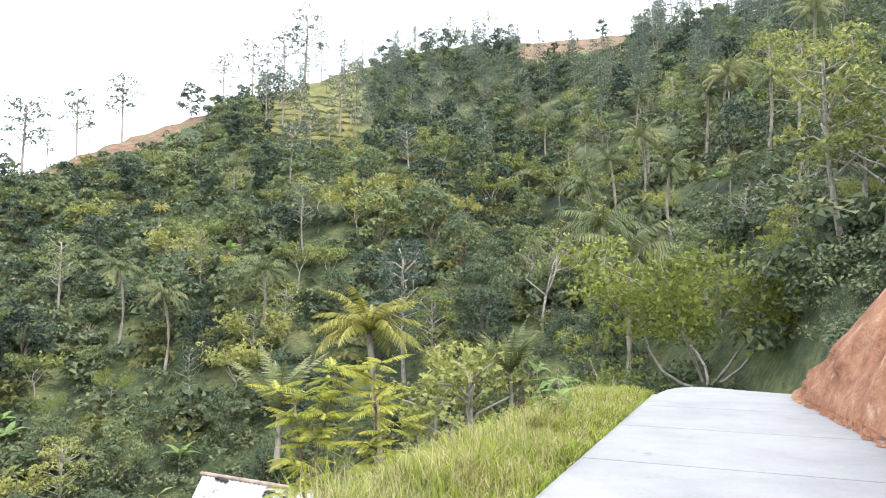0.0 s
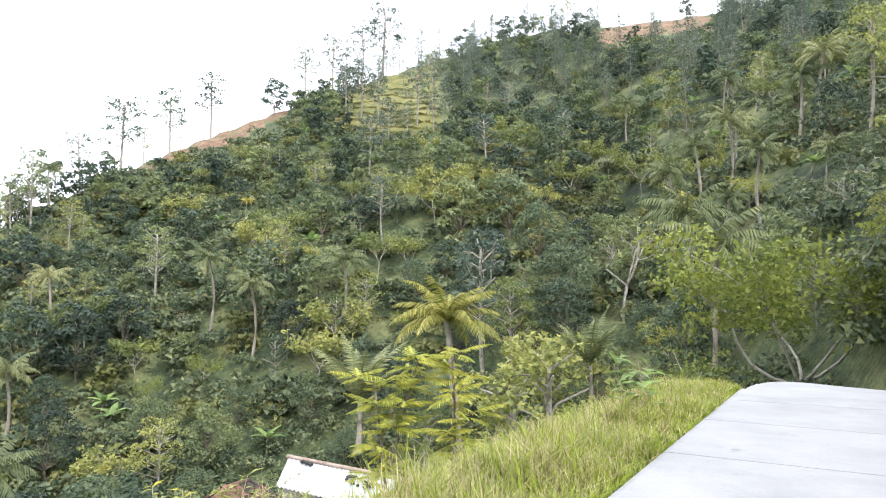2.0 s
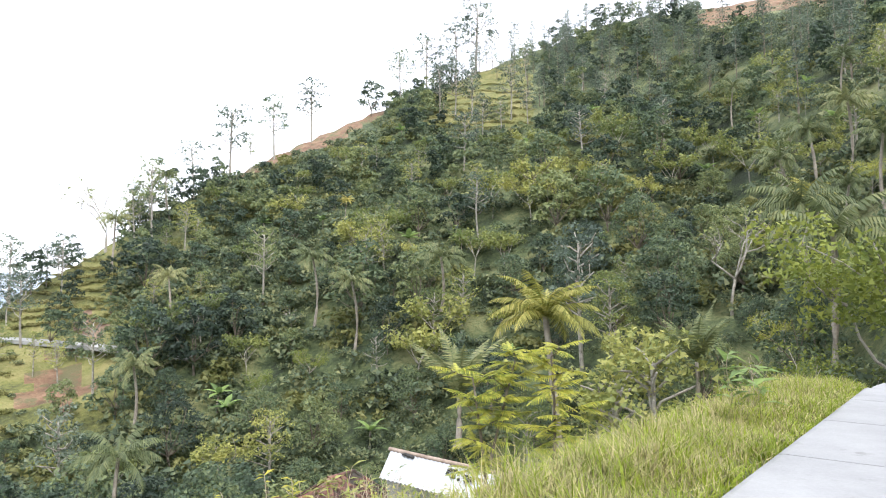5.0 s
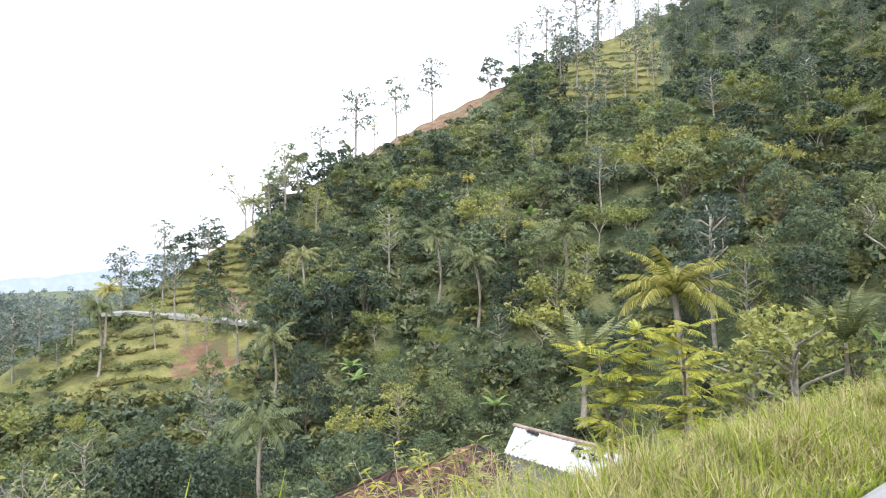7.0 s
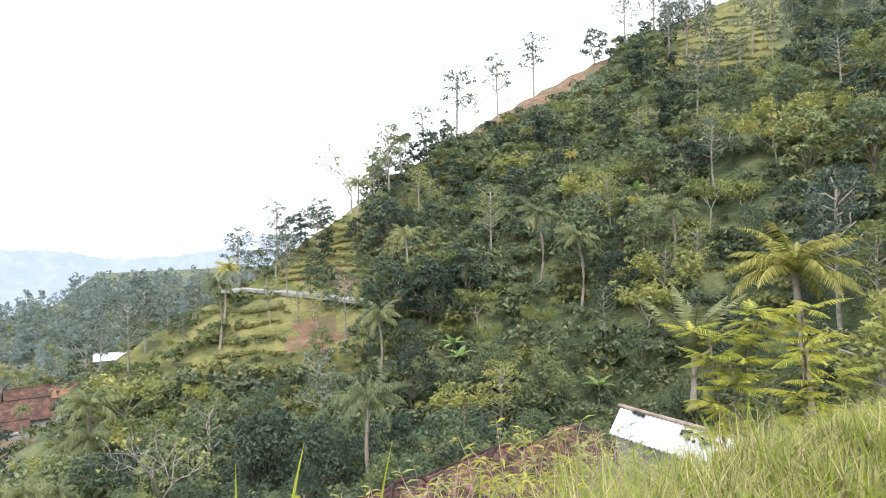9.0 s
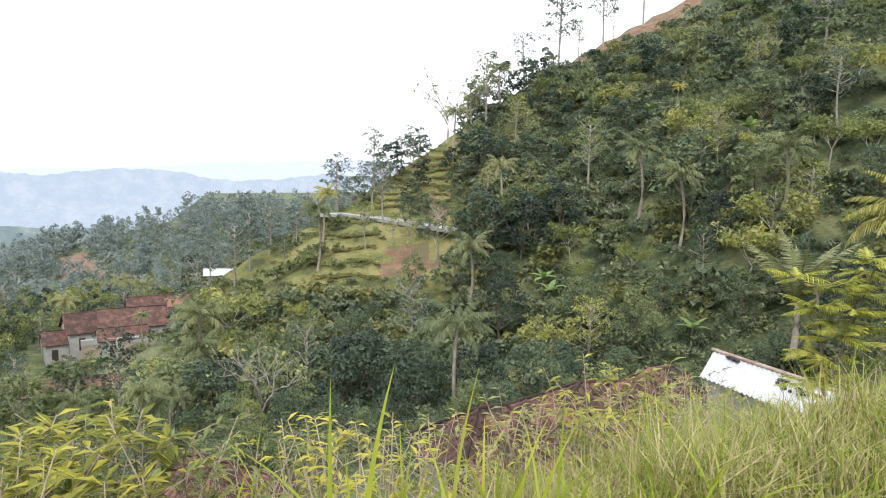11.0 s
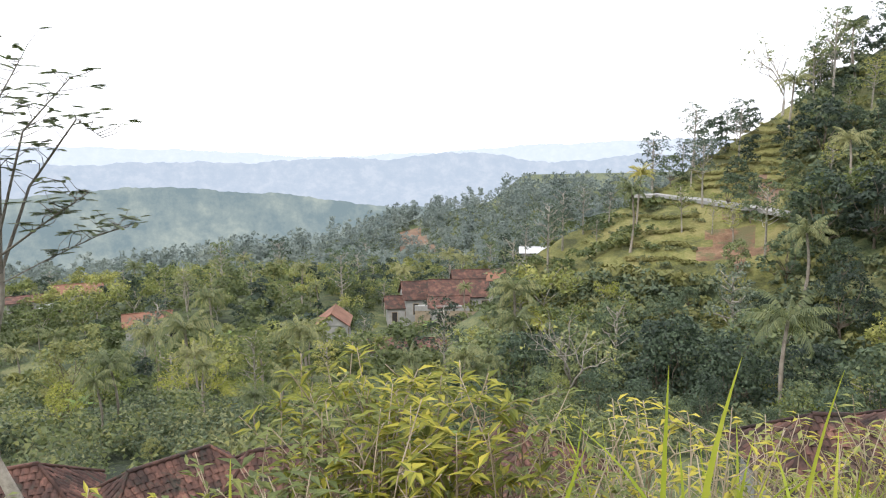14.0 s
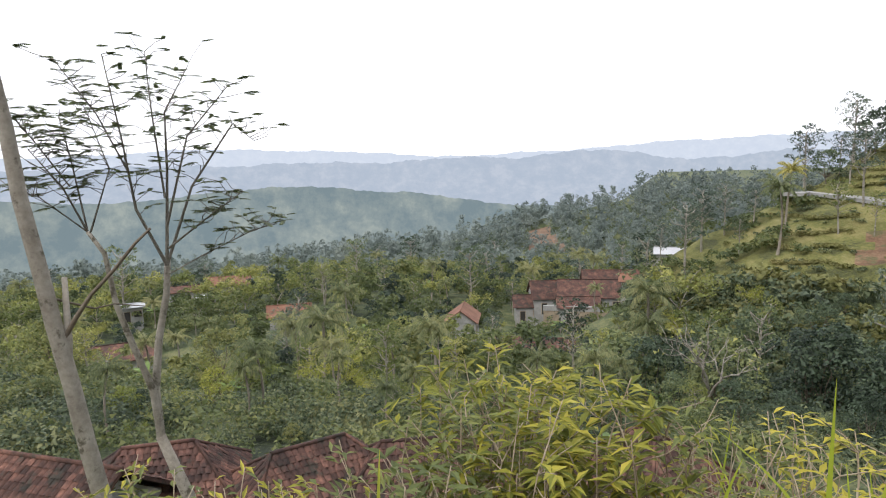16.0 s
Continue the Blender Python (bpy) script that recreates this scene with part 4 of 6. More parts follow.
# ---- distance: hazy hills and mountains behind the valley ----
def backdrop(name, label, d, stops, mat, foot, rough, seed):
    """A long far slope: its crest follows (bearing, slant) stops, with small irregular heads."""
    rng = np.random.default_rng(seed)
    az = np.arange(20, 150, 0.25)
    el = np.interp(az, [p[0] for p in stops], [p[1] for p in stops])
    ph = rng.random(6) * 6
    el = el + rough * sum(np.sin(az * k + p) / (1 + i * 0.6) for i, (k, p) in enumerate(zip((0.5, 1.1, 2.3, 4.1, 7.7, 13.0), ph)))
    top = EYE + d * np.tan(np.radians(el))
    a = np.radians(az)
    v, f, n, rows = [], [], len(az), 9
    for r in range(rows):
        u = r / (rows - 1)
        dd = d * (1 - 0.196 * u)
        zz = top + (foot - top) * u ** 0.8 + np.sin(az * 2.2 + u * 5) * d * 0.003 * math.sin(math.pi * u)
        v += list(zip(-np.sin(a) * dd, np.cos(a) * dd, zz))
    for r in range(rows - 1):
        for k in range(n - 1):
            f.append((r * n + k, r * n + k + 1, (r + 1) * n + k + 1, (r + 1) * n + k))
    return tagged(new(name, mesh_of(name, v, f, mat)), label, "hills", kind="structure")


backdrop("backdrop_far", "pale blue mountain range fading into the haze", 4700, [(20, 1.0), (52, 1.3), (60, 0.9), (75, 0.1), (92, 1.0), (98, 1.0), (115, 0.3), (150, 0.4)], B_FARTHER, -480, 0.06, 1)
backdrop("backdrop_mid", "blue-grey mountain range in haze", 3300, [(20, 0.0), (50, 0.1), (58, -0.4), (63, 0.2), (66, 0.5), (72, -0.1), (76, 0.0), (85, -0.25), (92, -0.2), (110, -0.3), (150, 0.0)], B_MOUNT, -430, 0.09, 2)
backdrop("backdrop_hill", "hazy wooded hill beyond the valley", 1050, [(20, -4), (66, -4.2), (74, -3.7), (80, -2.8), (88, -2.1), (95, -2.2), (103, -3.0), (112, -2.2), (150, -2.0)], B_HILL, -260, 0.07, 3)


# ---- the road across the valley ----
def build_far_road():
    ob = tagged(new("far_road"), "pale concrete road contouring the opposite slope", "road", kind="structure")
    for line in ([(50.5, -3.15), (49.5, -3.05), (46.5, -3.4), (44, -3.75), (41.5, -4.1), (39, -4.5), (36.5, -4.95), (34.5, -5.2)],):
        pts = []
        for az, el in line:
            d = slope_at(az, el, 0.0, 60) or 100
            x, y = polar(az, d - 1.0)
            pts.append((x, y, EYE + (d - 1.0) * math.tan(radians(el)) + 0.15))
        part("carriageway", ribbon("far_carriageway", pts, 2.8, 0.45, M_OLD_CONCRETE), ob)
    return ob


build_far_road()


# ---- the cut bank beside the road ----
def build_bank():
    rng = np.random.default_rng(9)
    ss, uu = np.arange(-6, 22.5, 0.2), np.linspace(0, 1, 16)
    v, f = [], []
    for s in ss:
        h = float(np.interp(s, [-6, 8, 14, 17.5, 20, 22], [4.4, 4.2, 3.3, 2.3, 1.3, 0.1])) + 0.25 * math.sin(s * 1.3) * min(1, (22 - s) * 0.2)
        for u in uu:
            w = -float(np.interp(s, [9, 13, 19], [3.82, 3.6, 2.95])) - (u ** 1.3) * (0.4 + h * 0.4)
            rough = 0.12 * math.sin(s * 2.1 + u * 6) + 0.07 * math.sin(s * 5.3 - u * 11) + rng.normal(0, 0.035)
            x, y = road_point(s, w - rough * math.sin(math.pi * min(u * 1.1, 1)))
            v.append((x, y, float(road_height(s)) - 0.15 + h * u + 0.1 * rough))
    n = len(uu)
    for i in range(len(ss) - 1):
        for k in range(n - 1):
            f.append((i * n + k, (i + 1) * n + k, (i + 1) * n + k + 1, i * n + k + 1))
    tagged(new("cut_bank", mesh_of("cut_bank", v, f, M_RED_SOIL)), "steep freshly cut red earth bank beside the road", "bank", kind="structure")
    clods = []
    for i in range(900):
        s = random.uniform(6, 21.5)
        w = -float(np.interp(s, [9, 13, 19], [3.82, 3.6, 2.95])) + random.uniform(-0.2, 0.2) ** 2 * 6
        x, y = road_point(s, w)
        c = np.array([x, y, float(road_height(s)) + 0.03])
        r = random.uniform(0.015, 0.06)
        p = [c + r * np.array(q) * random.uniform(0.7, 1.2) for q in ((1, 0, 0), (0, 1, 0), (-1, 0, 0), (0, -1, 0), (0, 0, 0.9))]
        for a, b in ((0, 1), (1, 2), (2, 3), (3, 0)):
            clods.append(np.stack([p[a], p[b], p[4]]))
    tagged(new("fallen_clods", quads_mesh("fallen_clods", np.vstack(clods), M_RED_SOIL, 3)), "small red earth clods along the road edge", "soil", kind="stuff")


build_bank()


# ---- grass of the verge ----
def blade_quads(rng, base, h, wid, lean, segs=2):
    """Curved tapering blades, segs quads each."""
    n = len(base)
    g = rng.random(n) * 6.283
    way = np.stack([np.cos(g), np.sin(g), np.zeros(n)], 1)
    side = np.stack([-np.sin(g), np.cos(g), np.zeros(n)], 1)
    pts = []
    for k in range(segs + 1):
        u = k / segs
        p = base + way * (lean * u * u)[:, None] + np.array([0, 0, 1.0]) * (h * (u - 0.25 * (lean / h) * u * u))[:, None]
        w = side * (wid * (1 - u) ** 0.7 * 0.5 + 0.0006)[:, None]
        pts.append((p - w, p + w))
    out = []
    for k in range(segs):
        out.append(np.stack([pts[k][0], pts[k][1], pts[k + 1][1], pts[k + 1][0]], 1))
    return np.stack(out, 1).reshape(-1, 3)


def grass_field(name, label, n, s_range, w_range, hs, mat, seed, bunch=1.0):
    rng = np.random.default_rng(seed)
    s, w = rng.uniform(*s_range, n), rng.uniform(0, 1, n) ** bunch * (w_range[1] - w_range[0]) + w_range[0]
    x = ROAD_LEFT[0] + s * ROAD_DIR[0] - w * ROAD_DIR[1]
    y = ROAD_LEFT[1] + s * ROAD_DIR[1] + w * ROAD_DIR[0]
    tuft = 0.55 + 0.6 * np.clip(0.5 + 0.5 * wobble(x, y, 2.2), 0, 1.3)
    d = np.hypot(x, y)
    keep = d > 1.0
    x, y, tuft, d, w = x[keep], y[keep], tuft[keep], d[keep], w[keep]
    h = rng.uniform(*hs, len(x)) * tuft * np.clip(0.35 + w * 0.8, 0.35, 1.0) * np.interp(s[keep], [-1, 2.5, 4.5, 9], [0.35, 1.15, 1.35, 0.95])
    wid = np.clip(0.005 + 0.0016 * d, 0.007, 0.024) * rng.uniform(0.6, 1.3, len(d))
    base = np.stack([x, y, land(x, y) - 0.02], 1)
    q = blade_quads(rng, base, h, wid, h * rng.uniform(0.1, 1.25, len(x)))
    tagged(new(name, quads_mesh(name, q, mat)), label, "grass", kind="stuff")


grass_field("verge_grass", "long green and straw-coloured grass on the road verge", 38000, (-3.5, 22), (0.02, 4.2), (0.2, 0.5), L_GRASS, 3)
grass_field("verge_grass_fresh", "bright green grass blades beside the road", 16000, (2, 22), (0.02, 3.5), (0.2, 0.55), L_FRESH, 4, 1.4)
grass_field("dry_grass", "straw-coloured dry grass among the green", 17000, (-2, 20), (0.1, 4.0), (0.2, 0.5), L_STRAW, 14)
grass_field("slope_grass", "rough grass on the slope below the road", 16000, (-9, 24), (3.5, 12), (0.35, 0.8), L_GRASS, 5)
grass_field("bank_top_grass", "pale green grass along the top of the bank", 15000, (2, 30), (-17, -4.7), (0.3, 0.7), L_GRASS, 6)


def tall_grass(x, y, stems, label, top=None):
    """A clump of long blades; each stem is height, lean, bearing of the lean, width."""
    ob = thing("tall_grass", label, "grass", "tall grass clumps on the verge")
    ob.matrix_basis = pose(x, y, zland(x, y))
    grow = 1.0
    if top is not None:
        d = math.hypot(x, y)
        grow = (EYE + d * math.tan(radians(top)) - zland(x, y)) / max(p[0] for p in stems)
    for h, lean, turn, wid, ox, oy in stems:
        h, lean = h * grow, lean * grow
        g = radians(turn)
        way = Vector((-math.sin(g), math.cos(g), 0))
        side = Matrix.Rotation(random.uniform(-0.6, 0.6), 3, "Z") @ Vector((y, -x, 0)).normalized()
        v, f = [], []
        n = 10
        for k in range(n + 1):
            u = k / n
            p = Vector((ox, oy, -0.05)) + way * (lean * u ** 2.2) + Vector((0, 0, h * (u - max(lean - 0.25 * h, 0) / h * 0.55 * u ** 3)))
            w = 1.75 * wid * min(1.0, 0.5 + 2.5 * u) * (1 - u ** 2.2) * 0.5 + 0.0008
            v += [p - side * w, p - way * w * 0.35 + Vector((0, 0, -w * 0.2)), p + side * w]
        for k in range(n):
            f += [(3 * k, 3 * k + 1, 3 * k + 4, 3 * k + 3), (3 * k + 1, 3 * k + 2, 3 * k + 5, 3 * k + 4)]
        part("blade", mesh_of("long_blade", v, f, L_FRESH), ob)
    return ob


random.seed(21)
x, y = polar(48.5, 2.35)
tall_grass(x, y, [(1.12, 0.13, -40, 0.017, 0.02, 0.0), (1.04, 0.04, 40, 0.014, -0.1, -0.03), (0.95, 0.55, 120, 0.012, -0.03, 0.04), (0.85, 0.3, -60, 0.012, 0.06, 0.02), (0.7, 0.2, 60, 0.012, -0.05, 0.05), (0.8, 0.35, -100, 0.011, 0.1, 0.06)], "tall bright green grass clump at the verge edge", -14.3)
x, y = polar(40.5, 2.5)
tall_grass(x, y, [(1.08, 0.12, -60, 0.011, 0, 0), (0.8, 0.45, 60, 0.011, 0.05, 0.02), (0.75, 0.5, -90, 0.012, -0.06, 0.05), (0.6, 0.25, 150, 0.013, 0.08, -0.03), (0.66, 0.3, -30, 0.012, 0.12, 0.0)], "arching green grass clump at the verge edge", -14.5)
x, y = polar(61.0, 2.1)
tall_grass(x, y, [(0.72, 0.12, -50, 0.016, 0, 0), (0.62, 0.3, -70, 0.014, 0.05, 0.03), (0.5, 0.25, 70, 0.014, -0.05, 0.02)], "short broad grass clump at the verge edge", -21.5)
x, y = polar(88.8, 1.75)
tall_grass(x, y, [(0.86, 0.04, -60, 0.016, 0, 0), (0.45, 0.2, 60, 0.012, 0.04, 0.0)], "single upright grass blade at the verge edge", -21.0)
x, y = polar(33.0, 2.9)
tall_grass(x, y, [(0.75, 0.2, -50, 0.011, 0, 0), (0.7, 0.35, 50, 0.011, 0.05, 0.02), (0.65, 0.4, -110, 0.011, -0.06, 0.05), (0.8, 0.15, 20, 0.01, 0.1, 0.03)], "thin green grass clump on the verge", -17.0)
for i in range(14):
    az = random.uniform(14, 60)
    x, y = polar(az, random.uniform(2.7, 3.6))
    tall_grass(x, y, [(random.uniform(0.4, 0.65), random.uniform(0.1, 0.45), random.uniform(0, 360), 0.011, random.uniform(-0.12, 0.12), random.uniform(-0.12, 0.12)) for k in range(7)], "green grass clump on the verge", random.uniform(-22, -18))


# ---- near plants with leaves that can be told apart ----
def folded_leaf(c, way, up, ln, wd):
    """A leaf folded along its midrib: two quads."""
    way = Vector(way).normalized()
    side = way.cross(Vector(up)).normalized()
    nrm = side.cross(way)
    c = Vector(c)
    m, tip = c + way * ln * 0.45 - nrm * 0.0, c + way * ln - nrm * ln * 0.18
    a = m + side * wd * 0.5 + nrm * wd * 0.16
    b = m - side * wd * 0.5 + nrm * wd * 0.16
    return [c, m, tip, a], [c, b, tip, m]


def leaf_mesh(name, leaves, mat):
    q = []
    for l in leaves:
        for quad in folded_leaf(*l):
            q += [tuple(p) for p in (quad if quad is not None else ())]
    return quads_mesh(name, np.array(q), mat)


def shrub_at(az, d, el, *rest):
    x, y = polar(az, d)
    return leafy_shrub(x, y, EYE + d * math.tan(radians(el)) - zland(x, y), *rest)


def leafy_shrub(x, y, h, spread, stems, leaves, ln, label, mat, seed, name="leafy_shrub"):
    rng = np.random.default_rng(seed)
    ob = thing(name, label, "shrub")
    ob.matrix_basis = pose(x, y, zland(x, y))
    limbs, lv = [], []
    for i in range(stems):
        g = 2.4 * i + rng.random()
        r = spread * (0.3 + 0.7 * rng.random())
        tip = np.array([math.cos(g) * r, math.sin(g) * r, h * (0.6 + 0.4 * rng.random())])
        path = limb(rng, (math.cos(g) * 0.05, math.sin(g) * 0.05, -0.05), tip, 0.004 + 0.003 * h, 0.002, 0.1, 6)
        limbs.append(path)
        ends = [(np.array(path[-1][:3]), tip - np.array(path[-2][:3]))]
        for k in range(3):
            p = np.array(path[rng.integers(2, 5)][:3])
            a = rng.random() * 6.283
            w = np.array([math.cos(a), math.sin(a), rng.uniform(0.3, 1.0)]) * h * rng.uniform(0.1, 0.22)
            limbs.append(limb(rng, p, p + w, 0.003, 0.0015, 0.1, 3))
            ends.append((p + w, w))
        for k in range(leaves):
            p, w = ends[k % len(ends)]
            w = w / max(np.linalg.norm(w), 1e-6)
            a = 2.4 * k + rng.random()
            way = np.array([math.cos(a), math.sin(a), rng.uniform(-0.55, 0.35)]) + w * rng.uniform(0, 0.9)
            lv.append((p - w * ln * rng.uniform(0, 1.3), way, (0.1, 0, 1), ln * rng.uniform(0.55, 1.3), ln * rng.uniform(0.25, 0.4)))
    part("stem", mesh_of(name + "_stem", *tube(limbs, 5), M_WOOD), ob)
    part("foliage", leaf_mesh(name + "_leaves", lv, mat), ob)
    return ob


shrub_at(73.8, 2.85, -15.8, 0.5, 32, 36, 0.088, "yellow-green leafy shrub at the verge edge", L_YELLOW, 1)
shrub_at(68.8, 2.7, -17.0, 0.36, 24, 36, 0.088, "yellow-green leafy shrub beside the verge grass", L_YELLOW, 2)
shrub_at(78.5, 2.8, -18.5, 0.32, 22, 30, 0.074, "green leafy shrub beside the yellow one", L_LIME, 21)
shrub_at(81.5, 2.4, -22.5, 0.24, 11, 14, 0.085, "low green leafy shrub below the verge", L_LIME, 3)
shrub_at(58.0, 2.7, -20.5, 0.34, 16, 18, 0.07, "low yellow-green shrub among the grass", L_LIME, 4)
shrub_at(49.0, 2.9, -19.0, 0.45, 18, 16, 0.07, "low yellow-green shrub among the grass", L_YELLOW, 5)
shrub_at(27.5, 5.2, -15.2, 0.55, 22, 18, 0.11, "bushy shrub with yellow-green leaves on the verge", L_YELLOW, 6)
shrub_at(23.8, 5.6, -14.0, 0.35, 14, 14, 0.12, "green leafy shrub at the verge edge", L_LIME, 7)
for az, d, el in [(17.5, 7.0, -16.2), (13.0, 8.0, -15.7), (21.2, 6.4, -15.9), (15.2, 7.4, -16.4)]:
    shrub_at(az, d, el, 0.5, 14, 14, 0.09, "bushy green weeds along the verge edge", L_LIME, int(az * 10))
shrub_at(32.5, 4.8, -17.0, 0.5, 18, 16, 0.09, "bushy green shrub at the verge edge", L_LIME, 22)
x, y = polar(-8.7, 11.6)
leafy_shrub(x, y, 1.05, 0.42, 9, 5, 0.42, "shrub with large soft green leaves on the verge", L_BIG, 8, "large_leaved_plant")
for i, (az, d, el) in enumerate([(36, 4.4, -17.6), (41, 3.9, -19.0), (44, 3.9, -19.5), (20, 8.0, -13.2), (92, 3.0, -24.5), (53, 3.3, -20.5), (63.5, 3.0, -21.5), (86, 3.0, -23.5), (99, 2.9, -24.8), (104, 3.0, -23.5), (108, 3.2, -22.5), (96, 3.3, -25.0)]):
    shrub_at(az, d, el, 0.36, 14, 15, 0.07, "low green shrub among the verge grass" if az < 60 else "low lime-green shrub at the slope edge", L_LIME if i % 2 else L_YELLOW, 40 + i)
# thin bare saplings over the shrubs
for az, d, h in [(56.5, 3.0, 0.95), (78.0, 4.2, 1.3)]:
    x, y = polar(az, d)
    leafy_shrub(x, y, h, 0.3, 3, 7, 0.05, "thin twiggy sapling with few leaves", L_LIME, int(az), "twiggy_sapling")


def pinnate(rng, at, way, ln, pairs=9):
    """A feather-like leaf as quads, from at along way."""
    turn = math.atan2(way[1], way[0])
    q = frond(rng, ln, math.asin(max(-0.9, min(0.9, way[2]))), turn, 0.5, pairs, ln * 0.3, 0.4)
    return q + np.array(at)


def feathery_tree(x, y, trunks, label, leaf, ln, per, seed, name, bark, twig=0.9, pairs=8):
    """Trunks are (base, top) offsets; twigs leave their upper parts and end in tufts of feather-like leaves."""
    rng = np.random.default_rng(seed)
    ob = thing(name, label, "tree")
    ob.matrix_basis = pose(x, y, zland(x, y))
    limbs, lv = [], []
    for a, b, r0, kids in trunks:
        a, b = np.array(a, float), np.array(b, float)
        main = limb(rng, a, b, r0, r0 * 0.35, 0.03, 6)
        limbs.append(main)
        for k in range(kids):
            u = 0.35 + 0.65 * (k + 1) / kids
            i0 = min(int(u * 5), 4)
            p = np.array(main[i0][:3]) + (np.array(main[i0 + 1][:3]) - np.array(main[i0][:3])) * (u * 5 - i0)
            g = 2.4 * k + rng.random()
            w = np.array([math.cos(g), math.sin(g), rng.uniform(0.35, 1.1)])
            w = w / np.linalg.norm(w) * twig * rng.uniform(0.5, 1.1) * (1.25 - 0.6 * u)
            limbs.append(limb(rng, p, p + w, r0 * 0.28, r0 * 0.12, 0.1, 4))
            for j in range(per):
                h = rng.random() * 6.283
                at = p + w * rng.uniform(0.35, 1.02)
                lv.append(pinnate(rng, at, (math.cos(h), math.sin(h), rng.uniform(-0.2, 0.5)), ln * rng.uniform(0.7, 1.2), pairs))
    part("trunk", mesh_of(name + "_trunk", *tube(limbs, 7), bark), ob)
    part("crown", quads_mesh(name + "_crown", np.vstack(lv), leaf), ob)
    return ob


x, y = polar(9.0, 14.5)
top = EYE + 14.5 * math.tan(radians(-4.9)) - zland(x, y)
feathery_tree(x, y, [((0.35, 0.2, -0.5), (0.8, 0.3, top - 0.25), 0.055, 11), ((-0.5, 0, -0.5), (-0.85, 0.1, top - 0.7), 0.055, 10), ((-0.5, 0, top * 0.4), (0.05, 0.2, top - 0.35), 0.04, 8)], "sapling with feathery yellow-green leaves below the verge", L_SAP, 0.6, 8, 3, "feathery_sapling", M_BARK, 0.8, 14)

def bearing_path(stops, d, r0, r1, origin, sway=0.0):
    """A limb through (bearing, slant) stops at a distance, relative to origin."""
    out = []
    for k, (az, el) in enumerate(stops):
        u = k / (len(stops) - 1)
        dd = d + sway * u
        px, py = polar(az, dd)
        out.append((px - origin[0] - 0.075, py - origin[1] - 0.131, EYE + dd * math.tan(radians(el)) - origin[2], r0 + (r1 - r0) * u))
    return out


def open_tree():
    """A thin tree whose trunk forks low; its upswept limbs end in flat sprays of feathery leaves."""
    rng = np.random.default_rng(17)
    d = 10.0
    ob = thing("open_tree", "open thin-leaved tree with pale forked trunk on the slope", "tree")
    bx, by = polar(99.0, d)
    o = (bx, by, zland(bx, by))
    ob.matrix_basis = pose(*o)
    foot = bearing_path([(99.2, -26), (99.3, -25.4), (101.1, -20.6)], d, 0.115, 0.07, o)
    foot[0] = (0.0, 0.0, -0.4, 0.16)
    stem_a = bearing_path([(101.1, -20.6), (101.4, -17.2), (102.6, -13.6), (103.5, -10.5), (104.0, -6.6), (105.0, -4.9)], d, 0.055, 0.026, o, -0.3)
    stem_b = bearing_path([(101.1, -20.6), (101.2, -17.2), (100.7, -13.4), (99.9, -10.0), (99.6, -7.0)], d, 0.062, 0.042, o, 0.2)
    part("trunk", mesh_of("open_trunk", *tube([foot, stem_a, stem_b], 9), M_PALE_BARK), ob)
    limbs, twigs, lv = [], [], []
    for stops, depth, r in [([(99.7, -7.8), (99.2, -0.4), (99.1, 3.9), (97.3, 7.2)], 0.3, 0.042), ([(99.7, -7.8), (101.6, -3.4), (102.2, 1.8), (103.1, 8.0)], -0.5, 0.04),
                            ([(99.7, -7.8), (97.5, -1.8), (94.2, 3.0), (92.6, 1.7)], 0.6, 0.036), ([(99.5, -4.8), (97.6, 2.1), (94.3, 6.0)], -0.3, 0.03),
                            ([(99.5, -6.5), (96.8, -4.5), (93.7, -2.3)], -0.6, 0.025), ([(99.5, -2.6), (100.0, 3.8), (100.2, 8.3)], 0.7, 0.026),
                            ([(102.0, -0.4), (103.8, 3.8), (106.2, 7.5)], -0.7, 0.02), ([(105.0, -4.9), (106.4, -1.5), (108.3, 1.2)], -0.3, 0.024),
                            ([(105.0, -4.9), (105.7, 0.6), (106.2, 3.4)], 0.4, 0.024), ([(104.8, -4.9), (103.2, -0.3), (104.5, 4.2)], 0.2, 0.022),
                            ([(105.0, -4.9), (107.9, -2.2), (109.7, -1.5)], 0.0, 0.018), ([(105.9, -1.5), (107.9, 1.8), (109.0, 3.4)], -0.5, 0.016), ([(99.6, -8.5), (97.0, -7.2), (93.0, -5.4), (91.2, -5.0)], 0.2, 0.016)]:
        path = bearing_path(stops, d, r * 0.62, 0.006, o, depth)
        limbs.append(path)
        pts = np.array([q[:3] for q in path])
        for k in range(22):
            u = (0.3 + 0.7 * k / 21) * (len(pts) - 1)
            i0 = min(int(u), len(pts) - 2)
            at = pts[i0] + (pts[i0 + 1] - pts[i0]) * (u - i0)
            g = rng.random() * 6.283
            way = np.array([math.cos(g), math.sin(g), rng.uniform(0.2, 0.9)])
            tip = at + way * rng.uniform(0.12, 0.42)
            twigs.append(limb(rng, at, tip, 0.006, 0.003, 0.1, 3))
            for m in range(rng.integers(2, 5)):
                h = rng.random() * 6.283
                lv.append(pinnate(rng, tip, (math.cos(h), math.sin(h), rng.uniform(-0.05, 0.35)), rng.uniform(0.1, 0.24), 9))
    for path in limbs:
        part("limb", mesh_of("open_limb", *tube([path], 6), M_GREY_BARK), ob)
    tagged(part("twigs", mesh_of("open_twigs", *tube(twigs, 4), M_GREY_BARK), ob), kind="stuff")
    part("crown", quads_mesh("open_crown", np.vstack(lv), L_SPRAY), ob)


open_tree()


